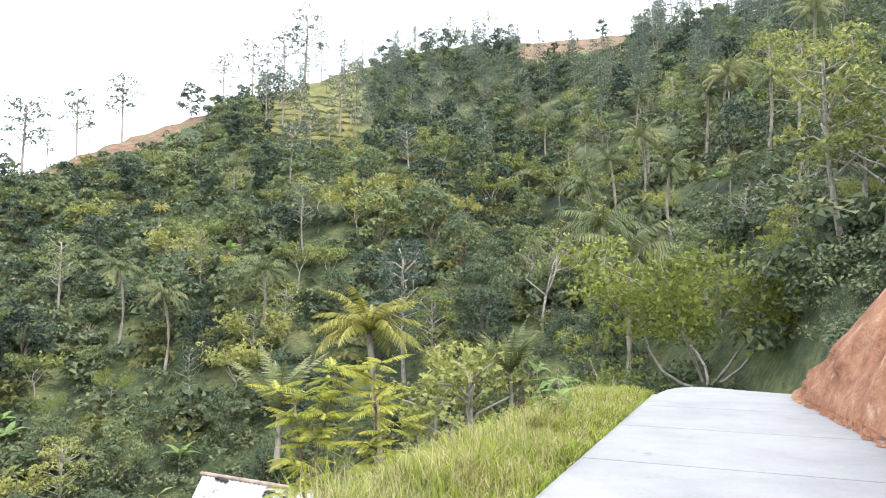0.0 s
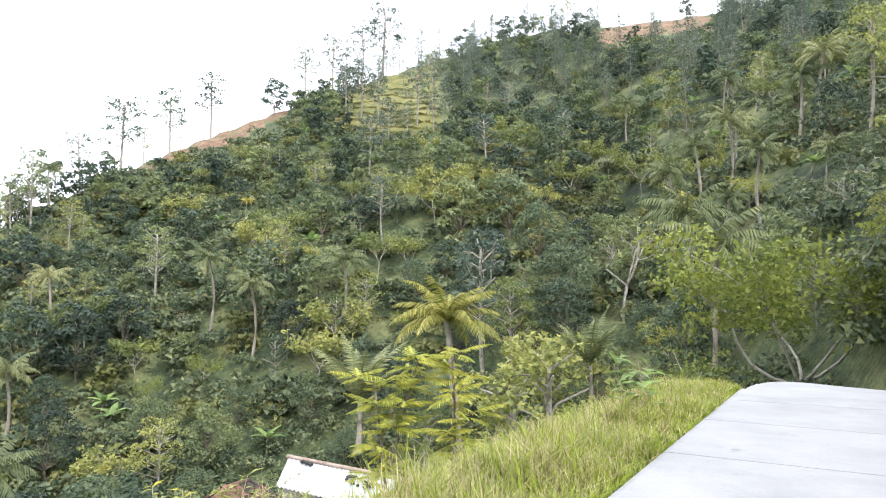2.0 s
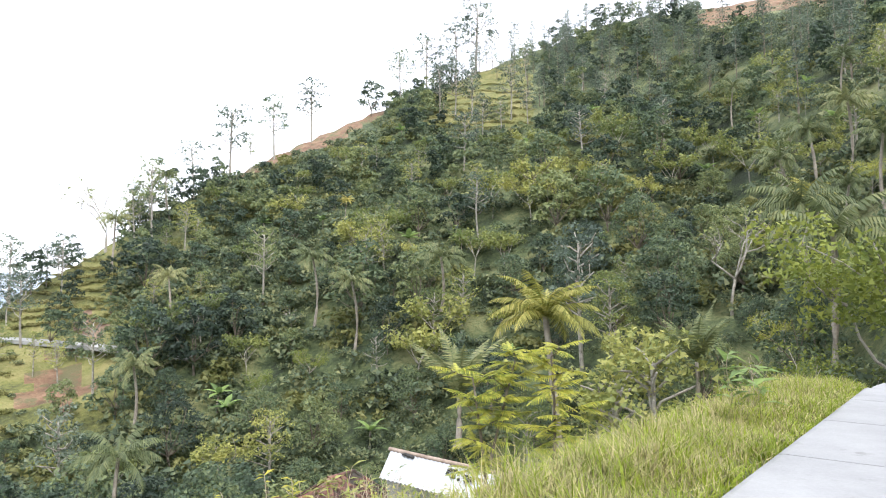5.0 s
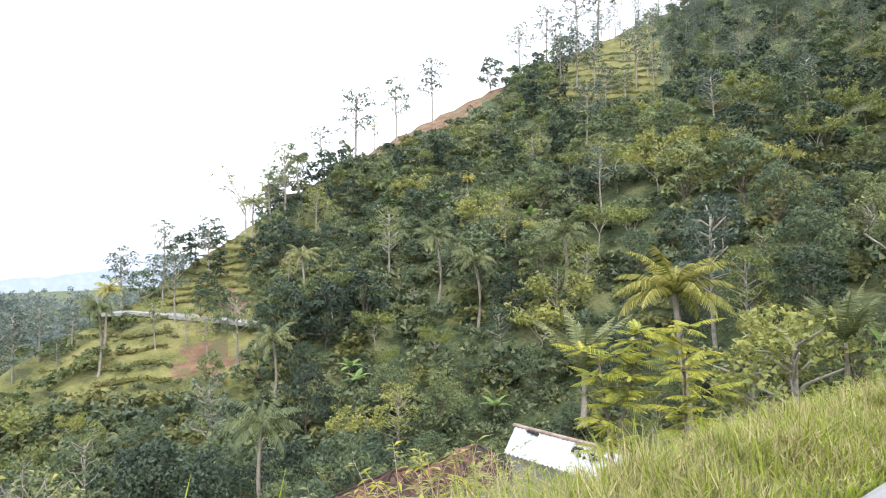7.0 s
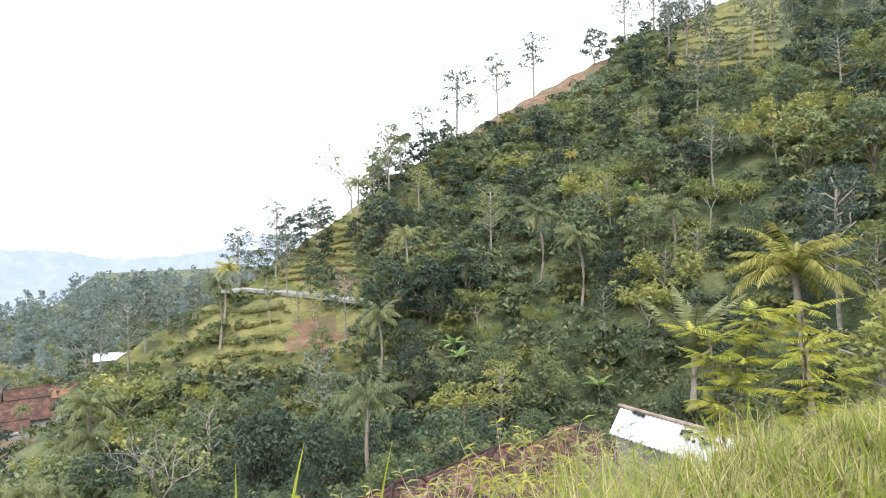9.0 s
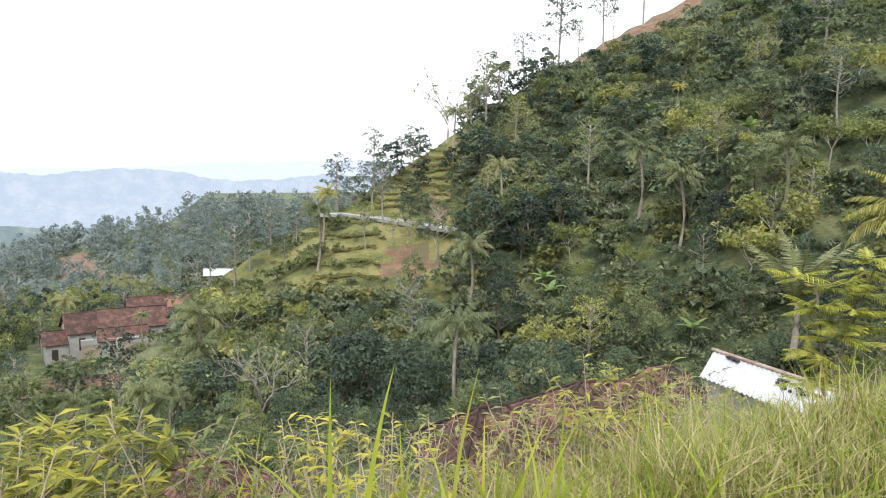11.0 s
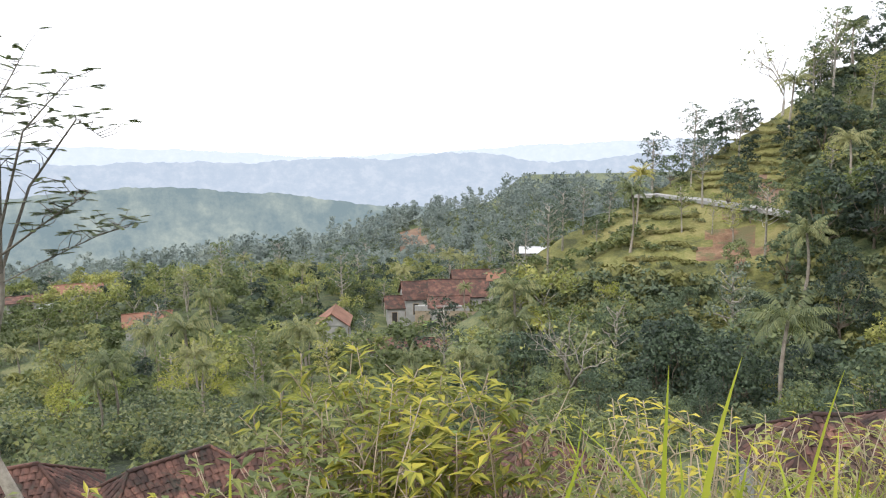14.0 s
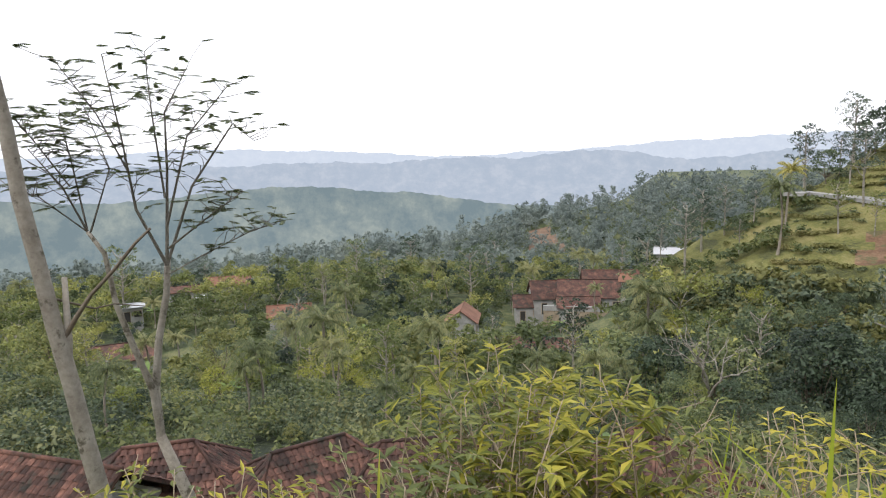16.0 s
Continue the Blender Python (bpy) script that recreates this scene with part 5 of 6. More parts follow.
def leaning_trunk():
    rng = np.random.default_rng(3)
    ob = thing("leaning_tree", "grey mottled leaning tree trunk on the slope edge", "tree")
    d = 7.4
    bx, by = polar(105.2, d)
    z0 = zland(bx, by)
    o = (bx, by, z0)
    ob.matrix_basis = pose(*o)
    main = bearing_path([(105.2, -27), (105.6, -24.2), (106.3, -20.4), (107.0, -15.8), (107.8, -11.2), (108.3, -7.5), (109.1, -2.2), (109.5, 2.6), (110.1, 7.1), (110.9, 13), (111.8, 20)], d, 0.092, 0.055, o)
    main[0] = main[0][:2] + (-0.3, 0.14)
    part("trunk", mesh_of("leaning_trunk", *tube([main], 14), M_PALE_BARK), ob)
    part("branch", mesh_of("snag", *tube([bearing_path([(107.1, -14.6), (106.9, -12.6), (106.8, -8.1)], d, 0.045, 0.025, o)], 8), M_PALE_BARK), ob, "broken pale stub of a branch")
    part("branch", mesh_of("side_branch", *tube([bearing_path([(107.2, -12.6), (106.2, -11.0), (105.2, -9.6), (103.5, -7.9), (101.8, -5.9), (100.7, -4.9)], d, 0.026, 0.012, o, -0.4)], 6), M_BARK), ob, "thin dark side branch")
    part("branch", mesh_of("twig", *tube([bearing_path([(108.0, -9.4), (106.8, -9.9), (105.0, -10.6), (103.6, -10.4), (101.5, -10.8)], d, 0.014, 0.005, o, 0.3)], 5), M_BARK), ob)
    top = np.array(main[-1][:3])
    cl, limbs = [], []
    for k in range(8):
        g = 2.4 * k
        c = top + (math.cos(g) * 1.0, math.sin(g) * 1.0, 0.5 + 0.2 * k)
        limbs.append(limb(rng, top, c, 0.04, 0.01))
        p, n_ = dome_points(rng, c, 0.6, 60, 0.5)
        cl.append(leaf_quads(rng, p, n_, 0.2))
    part("crown", quads_mesh("leaning_crown", np.vstack(cl), L_BROAD, 3), ob)
    part("limb", mesh_of("leaning_limbs", *tube(limbs, 6), M_PALE_BARK), ob)


leaning_trunk()

def crown_to(kind, tall, places, low=0.4, high=2.0):
    """Sets trees whose tops reach a slant: bearing, distance, slant."""
    for az, d, top in places:
        x, y = polar(az, d)
        put(kind, x, y, scale=min(max((EYE + d * math.tan(radians(top)) - zland(x, y)) / tall, low), high))


# trees above the bank
crown_to("near_broad", 7.0, [(-31.5, 42, 8), (-34, 36, 12), (-36.5, 34, 12), (-33, 50, 12), (-24.5, 52, 5), (-36, 44, 15), (-39, 38, 14)], 0.5, 1.15)
# trees at the far end of the road
proto("road_end", [umbrella_tree(191, 9.0, 4.6, L_TIPS, "wide yellow-green tree with pale forked limbs beyond the road", n=7000, size=0.19, forks=5)])
crown_to("road_end", 9.0, [(-20.3, 33, 5.0)])
crown_to("near_lime", 7.5, [(-12.6, 34, -0.3), (-15.0, 38, 2.2), (-25.6, 38, 4.0), (-27.5, 46, 6.5), (-10.0, 40, -1.5), (-22.6, 46, 6.5), (-5.0, 42, -2.0), (-29.5, 44, 5.0), (-31.5, 33, 9.0), (-33.5, 31, 13.0), (-2.4, 40, -4.8), (-17.5, 48, 4.5)])
crown_to("palm", 8.0, [(-14.7, 44, 5.2), (-28.9, 42, 5.0), (-23.2, 52, 6.4), (-12.9, 52, 6.5), (-17.0, 56, 7.0), (-30.2, 50, 8.0)], 0.5, 1.3)
crown_to("near_slim", 9.0, [(-30.6, 30, 21), (-31.6, 31, 16), (-32.6, 29, 19), (-25.2, 33, 1.0), (-27.6, 34, 0.5), (-26.4, 36, 1.0), (-22.0, 40, 1.5), (-33.5, 34, 16), (-0.2, 40, -2.2), (-1.5, 38, -3.6)])
# bright trees and palms of the near valley
crown_to("near_lime", 7.5, [(94.0, 46, -14.8), (96.7, 42, -16.2), (92.0, 40, -17.6), (78.9, 44, -15.2), (82.0, 40, -16.8), (84.7, 46, -16.4), (74.6, 40, -16.2), (76.8, 36, -17.6), (103.6, 36, -18.6), (99.0, 36, -18.8), (106.0, 44, -16.0), (88.6, 38, -18.0), (70.8, 38, -18.2), (66.8, 42, -16.8), (101.0, 46, -15.2), (57.8, 70, -8.8), (39.0, 46, -13.0), (33.0, 42, -14.0), (29.0, 44, -13.0), (24.0, 42, -11.8)], 0.3, 1.2)
crown_to("bright", 7.0, [(94.0, 44, -14.6), (96.9, 40, -15.9), (91.6, 38, -17.4), (79.0, 42, -15.0), (84.7, 40, -16.6), (103.6, 34, -18.4), (99.6, 34, -18.6), (57.8, 66, -8.8), (38.4, 40, -12.9), (32.6, 38, -14.4), (75.0, 38, -16.4), (62.0, 46, -15.4)], 0.3, 0.9)
crown_to("near_broad", 7.0, [(60.5, 48, -14.5), (57.5, 52, -12.5), (55.0, 48, -13.6), (52.0, 50, -12.6), (49.0, 48, -13.0), (46.0, 50, -12.5), (43.5, 46, -13.4), (41.5, 52, -11.4), (36.5, 52, -11.0), (34.5, 48, -12.0), (31.0, 50, -11.0), (27.0, 48, -11.4), (21.0, 44, -10.4), (62.8, 50, -14.2), (65.0, 48, -15.8), (58.6, 40, -17.2), (54.0, 40, -17.0), (50.4, 38, -17.6), (45.0, 40, -16.8), (40.5, 37, -16.5), (38.3, 36, -16.6), (43.0, 35, -18.0), (36.0, 35, -16.8), (47.6, 34, -19.0)], 0.3, 1.3)
crown_to("palm", 8.0, [(94.7, 33, -20.0), (86.7, 38, -18.8), (63.6, 36, -18.2), (104.8, 30, -21.0), (80.4, 34, -20.0), (39.5, 42, -12.2)], 0.4, 1.1)
crown_to("bare", 10.0, [(56.0, 44, -14.0), (66.0, 34, -18.4)], 0.3, 0.8)
for az, d in [(64.6, 26), (33.0, 26), (31.2, 27)]:
    put("banana", *polar(az, d), scale=random.uniform(0.6, 0.8))

# ---- houses ----
def box(v, f, c, s):
    b = len(v)
    for dz in (-1, 1):
        for dx, dy in ((-1, -1), (1, -1), (1, 1), (-1, 1)):
            v.append((c[0] + dx * s[0] / 2, c[1] + dy * s[1] / 2, c[2] + dz * s[2] / 2))
    f += [(b, b + 3, b + 2, b + 1), (b + 4, b + 5, b + 6, b + 7), (b, b + 1, b + 5, b + 4), (b + 1, b + 2, b + 6, b + 5), (b + 2, b + 3, b + 7, b + 6), (b + 3, b, b + 4, b + 7)]


def box_mesh(name, boxes, mat):
    v, f = [], []
    for c, s in boxes:
        box(v, f, c, s)
    return mesh_of(name, v, f, mat, smooth=False)


def slab_mesh(name, corners, thick, mat):
    """A plate of that thickness under its upper corners."""
    c = [Vector(p) for p in corners]
    n = (c[1] - c[0]).cross(c[2] - c[0]).normalized()
    if n.z < 0:
        c.reverse()
        n = -n
    k = len(c)
    v = c + [p - n * thick for p in c]
    f = [tuple(range(k)), tuple(range(2 * k - 1, k - 1, -1))] + [(i, i + k, (i + 1) % k + k, (i + 1) % k) for i in range(k)]
    return mesh_of(name, v, f, mat, smooth=False)


def tile_piece(mat):
    """A curved clay tile, lapping the one below: x across, y down the slope."""
    v, f = [], []
    for j, (yy, zz) in enumerate(((0, 0.0), (0.3, 0.028))):
        for k in range(5):
            u = k / 4
            v.append((-0.098 + 0.196 * u, -yy, zz + 0.03 * math.sin(math.pi * u)))
        for k in range(5):
            u = k / 4
            v.append((-0.098 + 0.196 * u, -yy, zz - 0.012 + 0.03 * math.sin(math.pi * u)))
    for k in range(4):
        f += [(k, k + 1, 11 + k, 10 + k), (10 + k, 11 + k, 16 + k, 15 + k)]
    return mesh_of("roof_tile", v, f, mat, smooth=False)


TILE = {m.name: tile_piece(m) for m in (M_TILE, M_TILE_RED)}


def lay_tiles(ob, length, depth, hl, rise, mat, most):
    """Tiles from the ridge down: the first ones as pieces of their own, the rest joined."""
    base = np.array([tuple(v.co) for v in TILE[mat.name].vertices])
    polys = [tuple(q.vertices) for q in TILE[mat.name].polygons]
    rest, made = [], 0
    inward = ob.matrix_basis.inverted() @ Vector((0, 0, EYE))
    sides = [(0, -1), (0, 1)] + ([(-1, 0), (1, 0)] if hl < length / 2 - 0.05 else [])
    sides.sort(key=lambda q: -(q[0] * inward.x + q[1] * inward.y))
    for sx, sy in sides:
        reach = depth / 2 if sy else length / 2 - hl
        slope = math.atan2(rise, reach)
        rows = int(math.hypot(reach, rise) / 0.24)
        turn = {(0, -1): 0, (0, 1): 180, (1, 0): 90, (-1, 0): -90}[(sx, sy)]
        for r in range(rows - 1, -1, -1):
            u = (r + 1) / rows
            half = hl + (length / 2 - hl) * (1 - u) if sy else depth / 2 * (1 - u)
            n = max(int(2 * half / 0.205), 1)
            for c in range(n):
                a = -half + (c + 0.5) * 2 * half / n
                out = reach * (1 - u)
                at = (a, sy * out, rise * u + 0.012) if sy else (sx * (hl + out), a, rise * u + 0.012)
                m = pose(*at, 0, 0, turn) @ pose(0, 0, random.uniform(-0.006, 0.012), math.degrees(slope) + random.uniform(-2.5, 2.5), random.uniform(-3, 3), random.uniform(-3, 3))
                if made < most:
                    t = new("roof_tile", TILE[mat.name])
                    t.parent = ob
                    t.matrix_basis = m
                    made += 1
                else:
                    rest.append(base @ np.array(m.to_3x3()).T + np.array(m.translation))
    if rest:
        f = [tuple(i + k * len(base) for i in q) for k in range(len(rest)) for q in polys]
        tagged(part("roof_tiles", mesh_of("roof_tiles", np.vstack(rest), f, mat, smooth=False), ob), kind="stuff")


def house(x, y, ridge_z, turn, length, depth, wall_h, pitch, label, roof_mat=None, wall_mat=None, hip=0.0, tiles=0, openings=2, name="house"):
    """A house on the slope: plastered walls on a footing, a gabled or hipped tiled roof, doors and windows in its long sides."""
    roof_mat, wall_mat = roof_mat or M_TILE, wall_mat or M_PLASTER
    rise = math.tan(radians(pitch)) * depth / 2
    eave = ridge_z - rise
    ground_z = min(zland(x + a, y + b) for a in (-length / 2, 0, length / 2) for b in (-length / 2, 0, length / 2))
    ob = thing(name, label, "house", "village houses")
    ob.matrix_basis = pose(x, y, eave, 0, 0, turn)
    low = min(ground_z - eave, -wall_h) - 0.3
    iw, idp = length - 0.9, depth - 0.9
    boxes = [((0, s * idp / 2, low / 2), (iw, 0.16, -low)) for s in (-1, 1)] + [((s * (iw / 2 - 0.08), 0, low / 2), (0.16, idp - 0.18, -low)) for s in (-1, 1)]
    part("wall", box_mesh("house_wall", boxes, wall_mat), ob)
    o = 0.0
    hl = length / 2 - hip
    up = lambda s: (((-length / 2, s * depth / 2, o), (length / 2, s * depth / 2, o), (hl, 0, rise), (-hl, 0, rise)))
    for s in (-1, 1):
        part("roof_slope", slab_mesh("roof_slope", up(s), 0.1, roof_mat), ob)
    if tiles:
        lay_tiles(ob, length, depth, hl, rise, roof_mat, tiles)
    if hip > 0:
        for s in (-1, 1):
            part("roof_slope", slab_mesh("roof_hip", ((s * length / 2, -depth / 2, o), (s * length / 2, depth / 2, o), (s * hl, 0, rise)), 0.1, roof_mat), ob)
        for s in (-1, 1):
            for t in (-1, 1):
                part("hip_ridge", mesh_of("hip_ridge", *tube([[(s * hl, 0, rise + 0.02, 0.06), (s * length / 2, t * depth / 2, 0.02, 0.06)]], 6), roof_mat), ob)
    else:
        for s in (-1, 1):
            v = [(s * iw / 2, -idp / 2, 0), (s * iw / 2, idp / 2, 0), (s * iw / 2, 0, rise * idp / depth)]
            part("gable", slab_mesh("gable", v, 0.0 + 0.12, wall_mat), ob)
    part("roof_ridge", mesh_of("roof_ridge", *tube([[(-hl, 0, rise + 0.03, 0.08), (hl, 0, rise + 0.03, 0.08)]], 6), roof_mat), ob)
    for s in (-1, 1):
        for k in range(openings):
            px = -iw / 2 + iw * (k + 0.5) / openings
            door = k == 0
            h, z = (1.9, -wall_h + 0.95) if door else (1.0, -wall_h + 1.5)
            # near-black panel on the wall; the unlit room is in its colour
            w = part("door" if door else "window", box_mesh("opening", [((px, s * (idp / 2 + 0.085), z), (0.85 if door else 1.1, 0.04, h))], M_DARK), ob)
            part("frame", box_mesh("opening_frame", [((px + q * (0.47 if door else 0.6), s * (idp / 2 + 0.1), z), (0.08, 0.07, h + 0.1)) for q in (-1, 1)] + [((px, s * (idp / 2 + 0.1), z + h / 2 + 0.02), (0.86 if door else 1.12, 0.07, 0.08))], M_WOOD), w)
    return ob


# the village across the valley: bearing, distance, slant of the ridge, turn, size
for az, d, el, turn, ln, dp, pitch, label, mat, nm in [
        (65.2, 113, -10.1, 68, 11.5, 7.5, 32, "large house with brown tiled roof and white walls", M_TILE, "house"),
        (67.8, 118, -10.2, 78, 11, 7.5, 34, "house with weathered brown tiled roof", M_TILE, "house"),
        (63.8, 122, -9.3, 70, 10, 7, 34, "house with dark brown tiled roof behind others", M_TILE, "house"),
        (69.9, 117, -11.4, 75, 8, 6, 28, "low house with dark tiled roof", M_TILE, "house"),
        (66.4, 109, -11.5, 72, 7, 5, 30, "house with red-brown tiled roof in front of a larger one", M_TILE, "house"),
        (62.8, 116, -10.6, 60, 6, 5, 30, "small house with dark brown tiled roof", M_TILE, "house"),
        (76.1, 97, -12.3, 160, 6.5, 5, 36, "house with pale orange tiled roof", M_TILE_RED, "house"),
        (70.0, 84, -14.9, 66, 10, 5.5, 20, "long low house with dark brown tiled roof", M_TILE, "house"),
        (58.9, 112, -7.4, 60, 6, 4, 22, "small house with pale metal roof on the slope", M_TIN, "house"),
        (95.2, 150, -9.0, 95, 9, 6, 26, "house with brown tiled roof and white wall", M_TILE_RED, "house"),
        (98.4, 147, -9.5, 100, 8, 5, 20, "low house with rusty brown roof", M_TILE, "house"),
        (97.0, 138, -10.3, 95, 4, 3, 16, "small shed with white metal roof", M_TIN, "shed"),
        (103.8, 92, -13.4, 104, 9, 7, 22, "house with wide dark brown tiled roof", M_TILE, "house"),
        (90.6, 108, -11.6, 92, 7, 5, 30, "house with tiled roof among trees", M_TILE_RED, "house"),
        (89.2, 104, -12.4, 90, 4, 3, 16, "small shed with white metal roof", M_TIN, "shed"),
        (102.5, 120, -10.5, 104, 4, 3, 16, "small shed with white metal roof", M_TIN, "shed"),
        (61.8, 108, -9.6, 60, 5, 4, 24, "small house with brown tiled roof on the slope", M_TILE_RED, "house")]:
    x, y = polar(az, d)
    if mat is M_TIN:
        TILE.setdefault(mat.name, None)
    house(x, y, EYE + d * math.tan(radians(el)), turn, ln, dp, 2.6, pitch, label, mat, openings=3 if ln > 7 else 2, name=nm)


def retaining_wall():
    ob = thing("retaining_wall", "pale retaining wall with white coping below the house", "wall")
    x, y = polar(66.3, 107)
    top = EYE + 107 * math.tan(radians(-12.7))
    ob.matrix_basis = pose(x, y, top, 0, 0, 66)
    h = top - zland(x, y) + 0.6
    part("wall", box_mesh("stone_wall", [((0, 0, -h / 2), (11, 0.4, h))], M_STONE), ob)
    part("coping", box_mesh("coping", [((0, 0, 0.4), (11.1, 0.5, 0.8))], M_PLASTER), ob)


retaining_wall()

# the roofs just below the road: bearing, distance, slant of the ridge
for az, d, el, turn, ln, dp, hip, label, tl in [
        (89.8, 22, -22.7, 112, 6.4, 5.0, 1.9, "house below the road with hipped dark brown clay-tiled roof", 280),
        (101.6, 23, -21.2, 92, 5.4, 5.0, 1.6, "house below the road with dark mossy clay-tiled roof", 260),
        (110.0, 22, -20.4, 60, 6.0, 4.6, 0.0, "house below the road with old brown clay-tiled roof", 240),
        (80.6, 22, -23.0, 84, 5.4, 4.6, 1.5, "house below the road with mossy brown clay-tiled roof", 260),
        (73.6, 21, -23.6, 70, 5.2, 4.4, 1.3, "house below the road with dark clay-tiled roof", 260),
        (61.0, 22, -21.7, 20, 5.0, 5.2, 2.2, "house below the road with hipped brown clay-tiled roof", 280),
        (36.6, 21, -18.8, 62, 4.2, 4.6, 1.6, "house below the verge with dark brown clay-tiled roof", 260),
        (28.6, 23, -16.4, 48, 4.6, 4.8, 2.0, "house below the verge with hipped dark brown roof", 260),
        (23.0, 24, -14.9, 66, 3.6, 4.2, 1.2, "house below the verge with brown clay-tiled roof", 240)]:
    x, y = polar(az, d)
    house(x, y, EYE + d * math.tan(radians(el)), turn, ln, dp, 2.4, 33, label, M_TILE, M_PLASTER, hip, tl)


def white_roofed_shed():
    """A shed below the verge whose ribbed white sheet roof faces the road."""
    ob = thing("shed", "shed with white ribbed sheet-metal roof strewn with dark litter", "shed")
    a, b = polar(19.0, 23.7), polar(7.6, 20.0)
    z = EYE - 23.7 * math.tan(radians(13.1))
    a, b = Vector((*a, z)), Vector((*b, z - 0.05))
    along = (b - a).normalized()
    low = polar(20.2, 21.9)
    down = Vector((low[0] - a.x, low[1] - a.y, 0)).normalized()
    ln, run, drop = (b - a).length, 1.55, 0.5
    ob.matrix_basis = Matrix.Translation(a)
    v, f = [], []
    n = int(ln / 0.09)
    for k in range(n + 1):
        u = k / n
        r = 0.022 * (1 if (k % 2) else -1)
        for w in (0, 0.5, 1):
            p = along * (ln * u) + down * run * w + Vector((0, 0, -drop * w + r))
            v.append(p)
    for k in range(n):
        for w in range(2):
            f.append((3 * k + w, 3 * k + w + 1, 3 * k + w + 4, 3 * k + w + 3))
    part("roof_sheet", mesh_of("roof_sheet", v, f, M_TIN, smooth=False), ob)
    c = [Vector((0, 0, 0)), along * ln, along * ln - down * run * 0.9 + Vector((0, 0, -drop * 0.9)), -down * run * 0.9 + Vector((0, 0, -drop * 0.9))]
    part("roof_sheet", slab_mesh("back_sheet", c, 0.02, M_TIN), ob)
    part("ridge_cap", mesh_of("ridge_cap", *tube([[(*(along * -0.05 + Vector((0, 0, 0.03))), 0.07), (*(along * (ln + 0.05) + Vector((0, 0, 0.03))), 0.07)]], 6), M_RUST), ob)
    h = 3.2
    mid = along * ln / 2
    me = box_mesh("shed_wall", [((0, 0, -h / 2 - drop), (ln - 0.5, 0.12, h))], M_PLASTER)
    for s in (1, -1):
        w = part("wall", me, ob)
        w.matrix_basis = Matrix.Translation(mid + down * s * (run - 0.5)) @ Matrix.Rotation(math.atan2(along.y, along.x), 4, "Z")
    gv = [Vector((0, 0, -0.05)), down * (run - 0.5) + Vector((0, 0, -drop)), down * (run - 0.5) + Vector((0, 0, -drop - h)), -down * (run - 0.5) + Vector((0, 0, -drop - h)), -down * (run - 0.5) + Vector((0, 0, -drop))]
    for q in (0.3, ln - 0.3):
        k = len(gv)
        vv = [p + along * q for p in gv] + [p + along * (q + 0.1) for p in gv]
        part("gable", mesh_of("shed_gable", vv, [tuple(range(k)), tuple(range(2 * k - 1, k - 1, -1))] + [(i, i + k, (i + 1) % k + k, (i + 1) % k) for i in range(k)], M_PLASTER, smooth=False), ob)
    rs = random.Random(8)
    for i in range(26):
        u = rs.choice([rs.uniform(0.12, 0.2), rs.uniform(0.45, 0.75), rs.uniform(0.5, 0.72)])
        w = 0.08 + 0.75 * max(0.0, min(1.0, u - 0.1)) * rs.uniform(0.5, 1.3)
        p = along * ln * u + down * run * w + Vector((0, 0, -drop * w + 0.05))
        r = rs.uniform(0.05, 0.11)
        pts = [[(*(p + Vector((0, 0, -0.02))), r), (*(p + Vector((0.01, 0, 0.03))), r * 0.9), (*(p + Vector((0, 0, 0.05))), r * 0.3)]]
        part("litter", mesh_of("litter", *tube(pts, 7), M_DARK), ob, "dark weed clump lying on the roof")


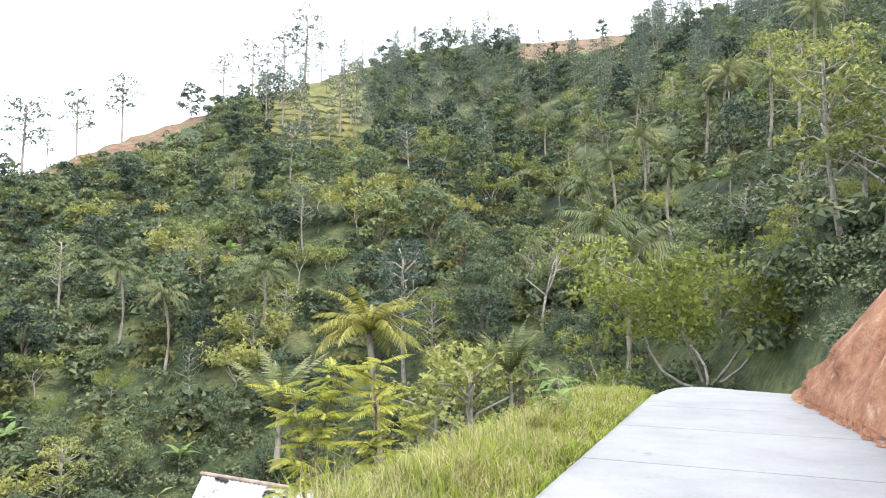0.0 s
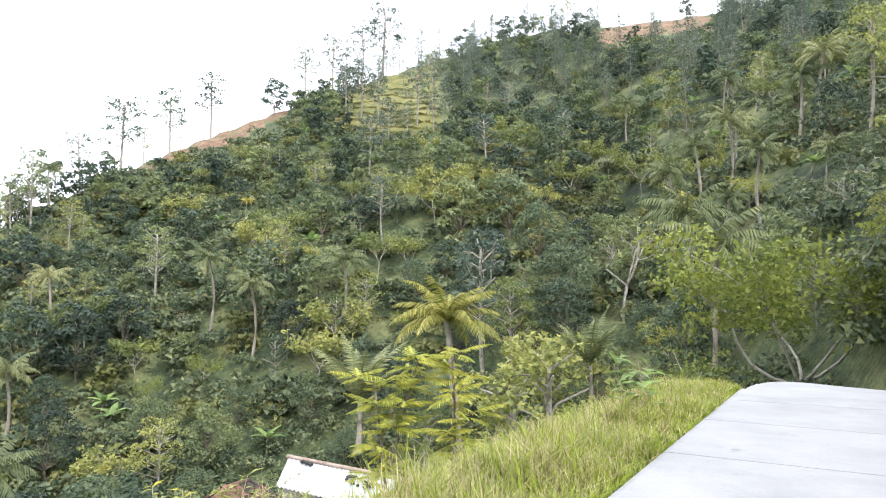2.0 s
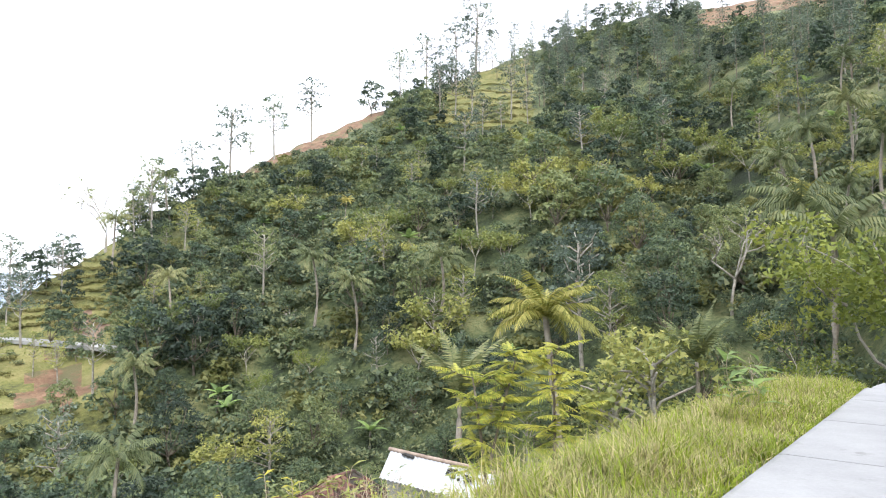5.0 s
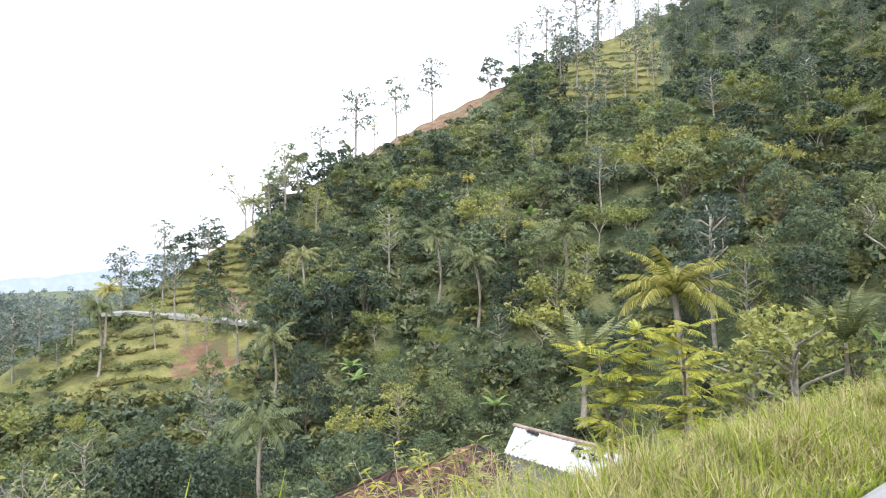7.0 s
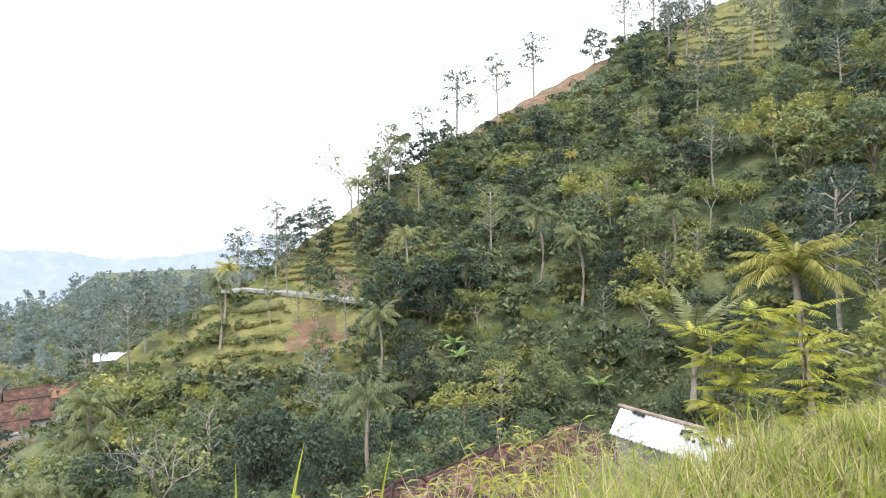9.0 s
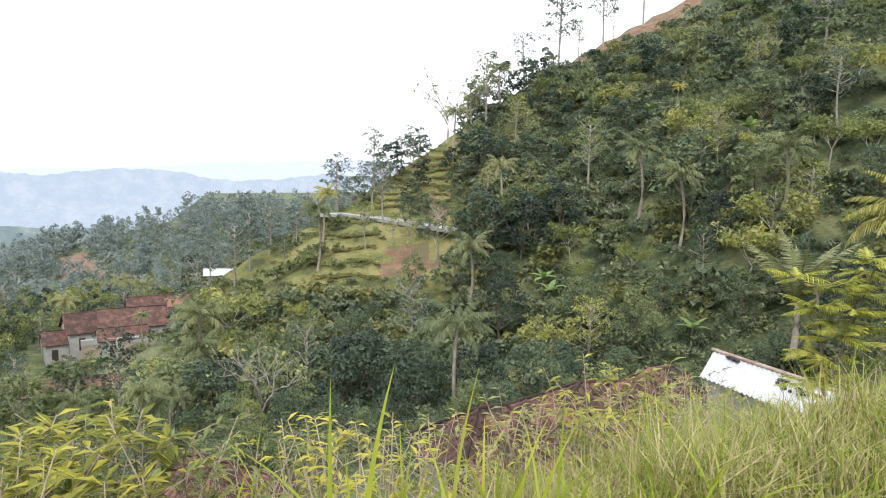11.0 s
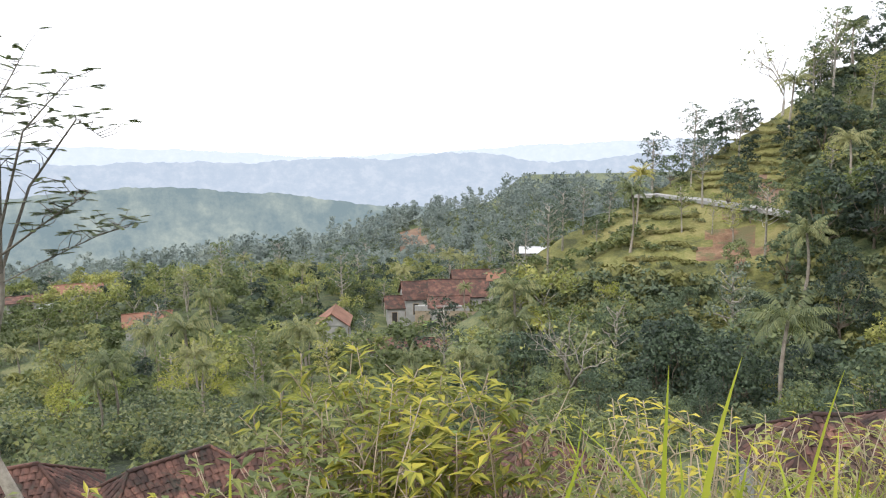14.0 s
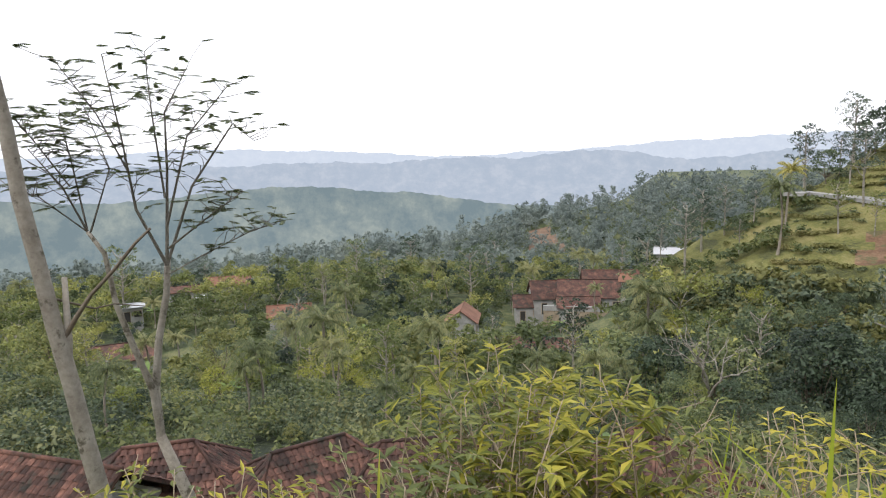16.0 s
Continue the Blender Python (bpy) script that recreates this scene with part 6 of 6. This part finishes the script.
white_roofed_shed()
for k, (az, d, el) in enumerate([(20.6, 20.0, -15.6), (19.0, 19.6, -16.0), (17.2, 19.0, -16.3), (15.4, 18.4, -16.5), (22.0, 20.4, -15.0), (13.6, 18.0, -16.8), (19.8, 17.5, -17.0), (17.6, 17.0, -17.6), (21.6, 18.0, -16.6)]):
    shrub_at(az, d, el, 0.9, 26, 40, 0.15, "tall weeds growing in front of the shed", L_TIPS if k % 3 else L_STRAW, 60 + k)


def flower_pot():
    ob = thing("flower_pot", "orange pot with a small tufted plant on the slope", "pot")
    x, y = polar(67.3, 5.2)
    ob.matrix_basis = pose(x, y, EYE + 5.2 * math.tan(radians(-28.2)))
    part("pot", mesh_of("pot", *tube([[(0, 0, -0.5, 0.045), (0, 0, 0.0, 0.055), (0, 0, 0.09, 0.075), (0, 0, 0.1, 0.08), (0, 0, 0.115, 0.08), (0, 0, 0.1, 0.065)]], 14), M_ORANGE), ob)
    rng = np.random.default_rng(2)
    part("plant", quads_mesh("pot_plant", blade_quads(rng, rng.normal(0, 0.02, (40, 3)) * (1, 1, 0) + (0, 0, 0.1), rng.uniform(0.08, 0.17, 40), np.full(40, 0.012), rng.uniform(0.01, 0.1, 40)), L_BIG), ob)


flower_pot()
for az, d, el in [(71.6, 5.0, -25.0), (80.2, 6.0, -24.2)]:
    x, y = polar(az, d)
    z1, z0 = EYE + d * math.tan(radians(el)), zland(x, y) - 0.3
    st = thing("stake", "pale wooden stake standing in the slope", "stake", "stakes on the slope")
    st.matrix_basis = pose(x, y, z0, 2, 3, 20)
    part("post", box_mesh("stake", [((0, 0, (z1 - z0) / 2), (0.05, 0.045, z1 - z0))], M_WOOD), st)


def tarpaulin():
    ob = thing("metal_sheet", "crumpled white metal sheet lying below the verge", "sheet")
    x, y = polar(39.6, 9.0)
    ob.matrix_basis = pose(x, y, zland(x, y) + 0.12, -18, 6, 50)
    v, f = [], []
    for i in range(9):
        for j in range(7):
            v.append((i * 0.15 - 0.6, j * 0.13 - 0.4, 0.05 * math.sin(i * 1.9 + j) + 0.04 * math.sin(j * 2.3)))
    for i in range(8):
        for j in range(6):
            f.append((i * 7 + j, i * 7 + 7 + j, i * 7 + 8 + j, i * 7 + 1 + j))
    part("sheet", mesh_of("sheet", v, f, M_TIN), ob)


tarpaulin()

# plants that found no place
for slots in PROTO.values():
    for ob, used in slots:
        if not used:
            for o in (*ob.children_recursive, ob):
                bpy.data.objects.remove(o)
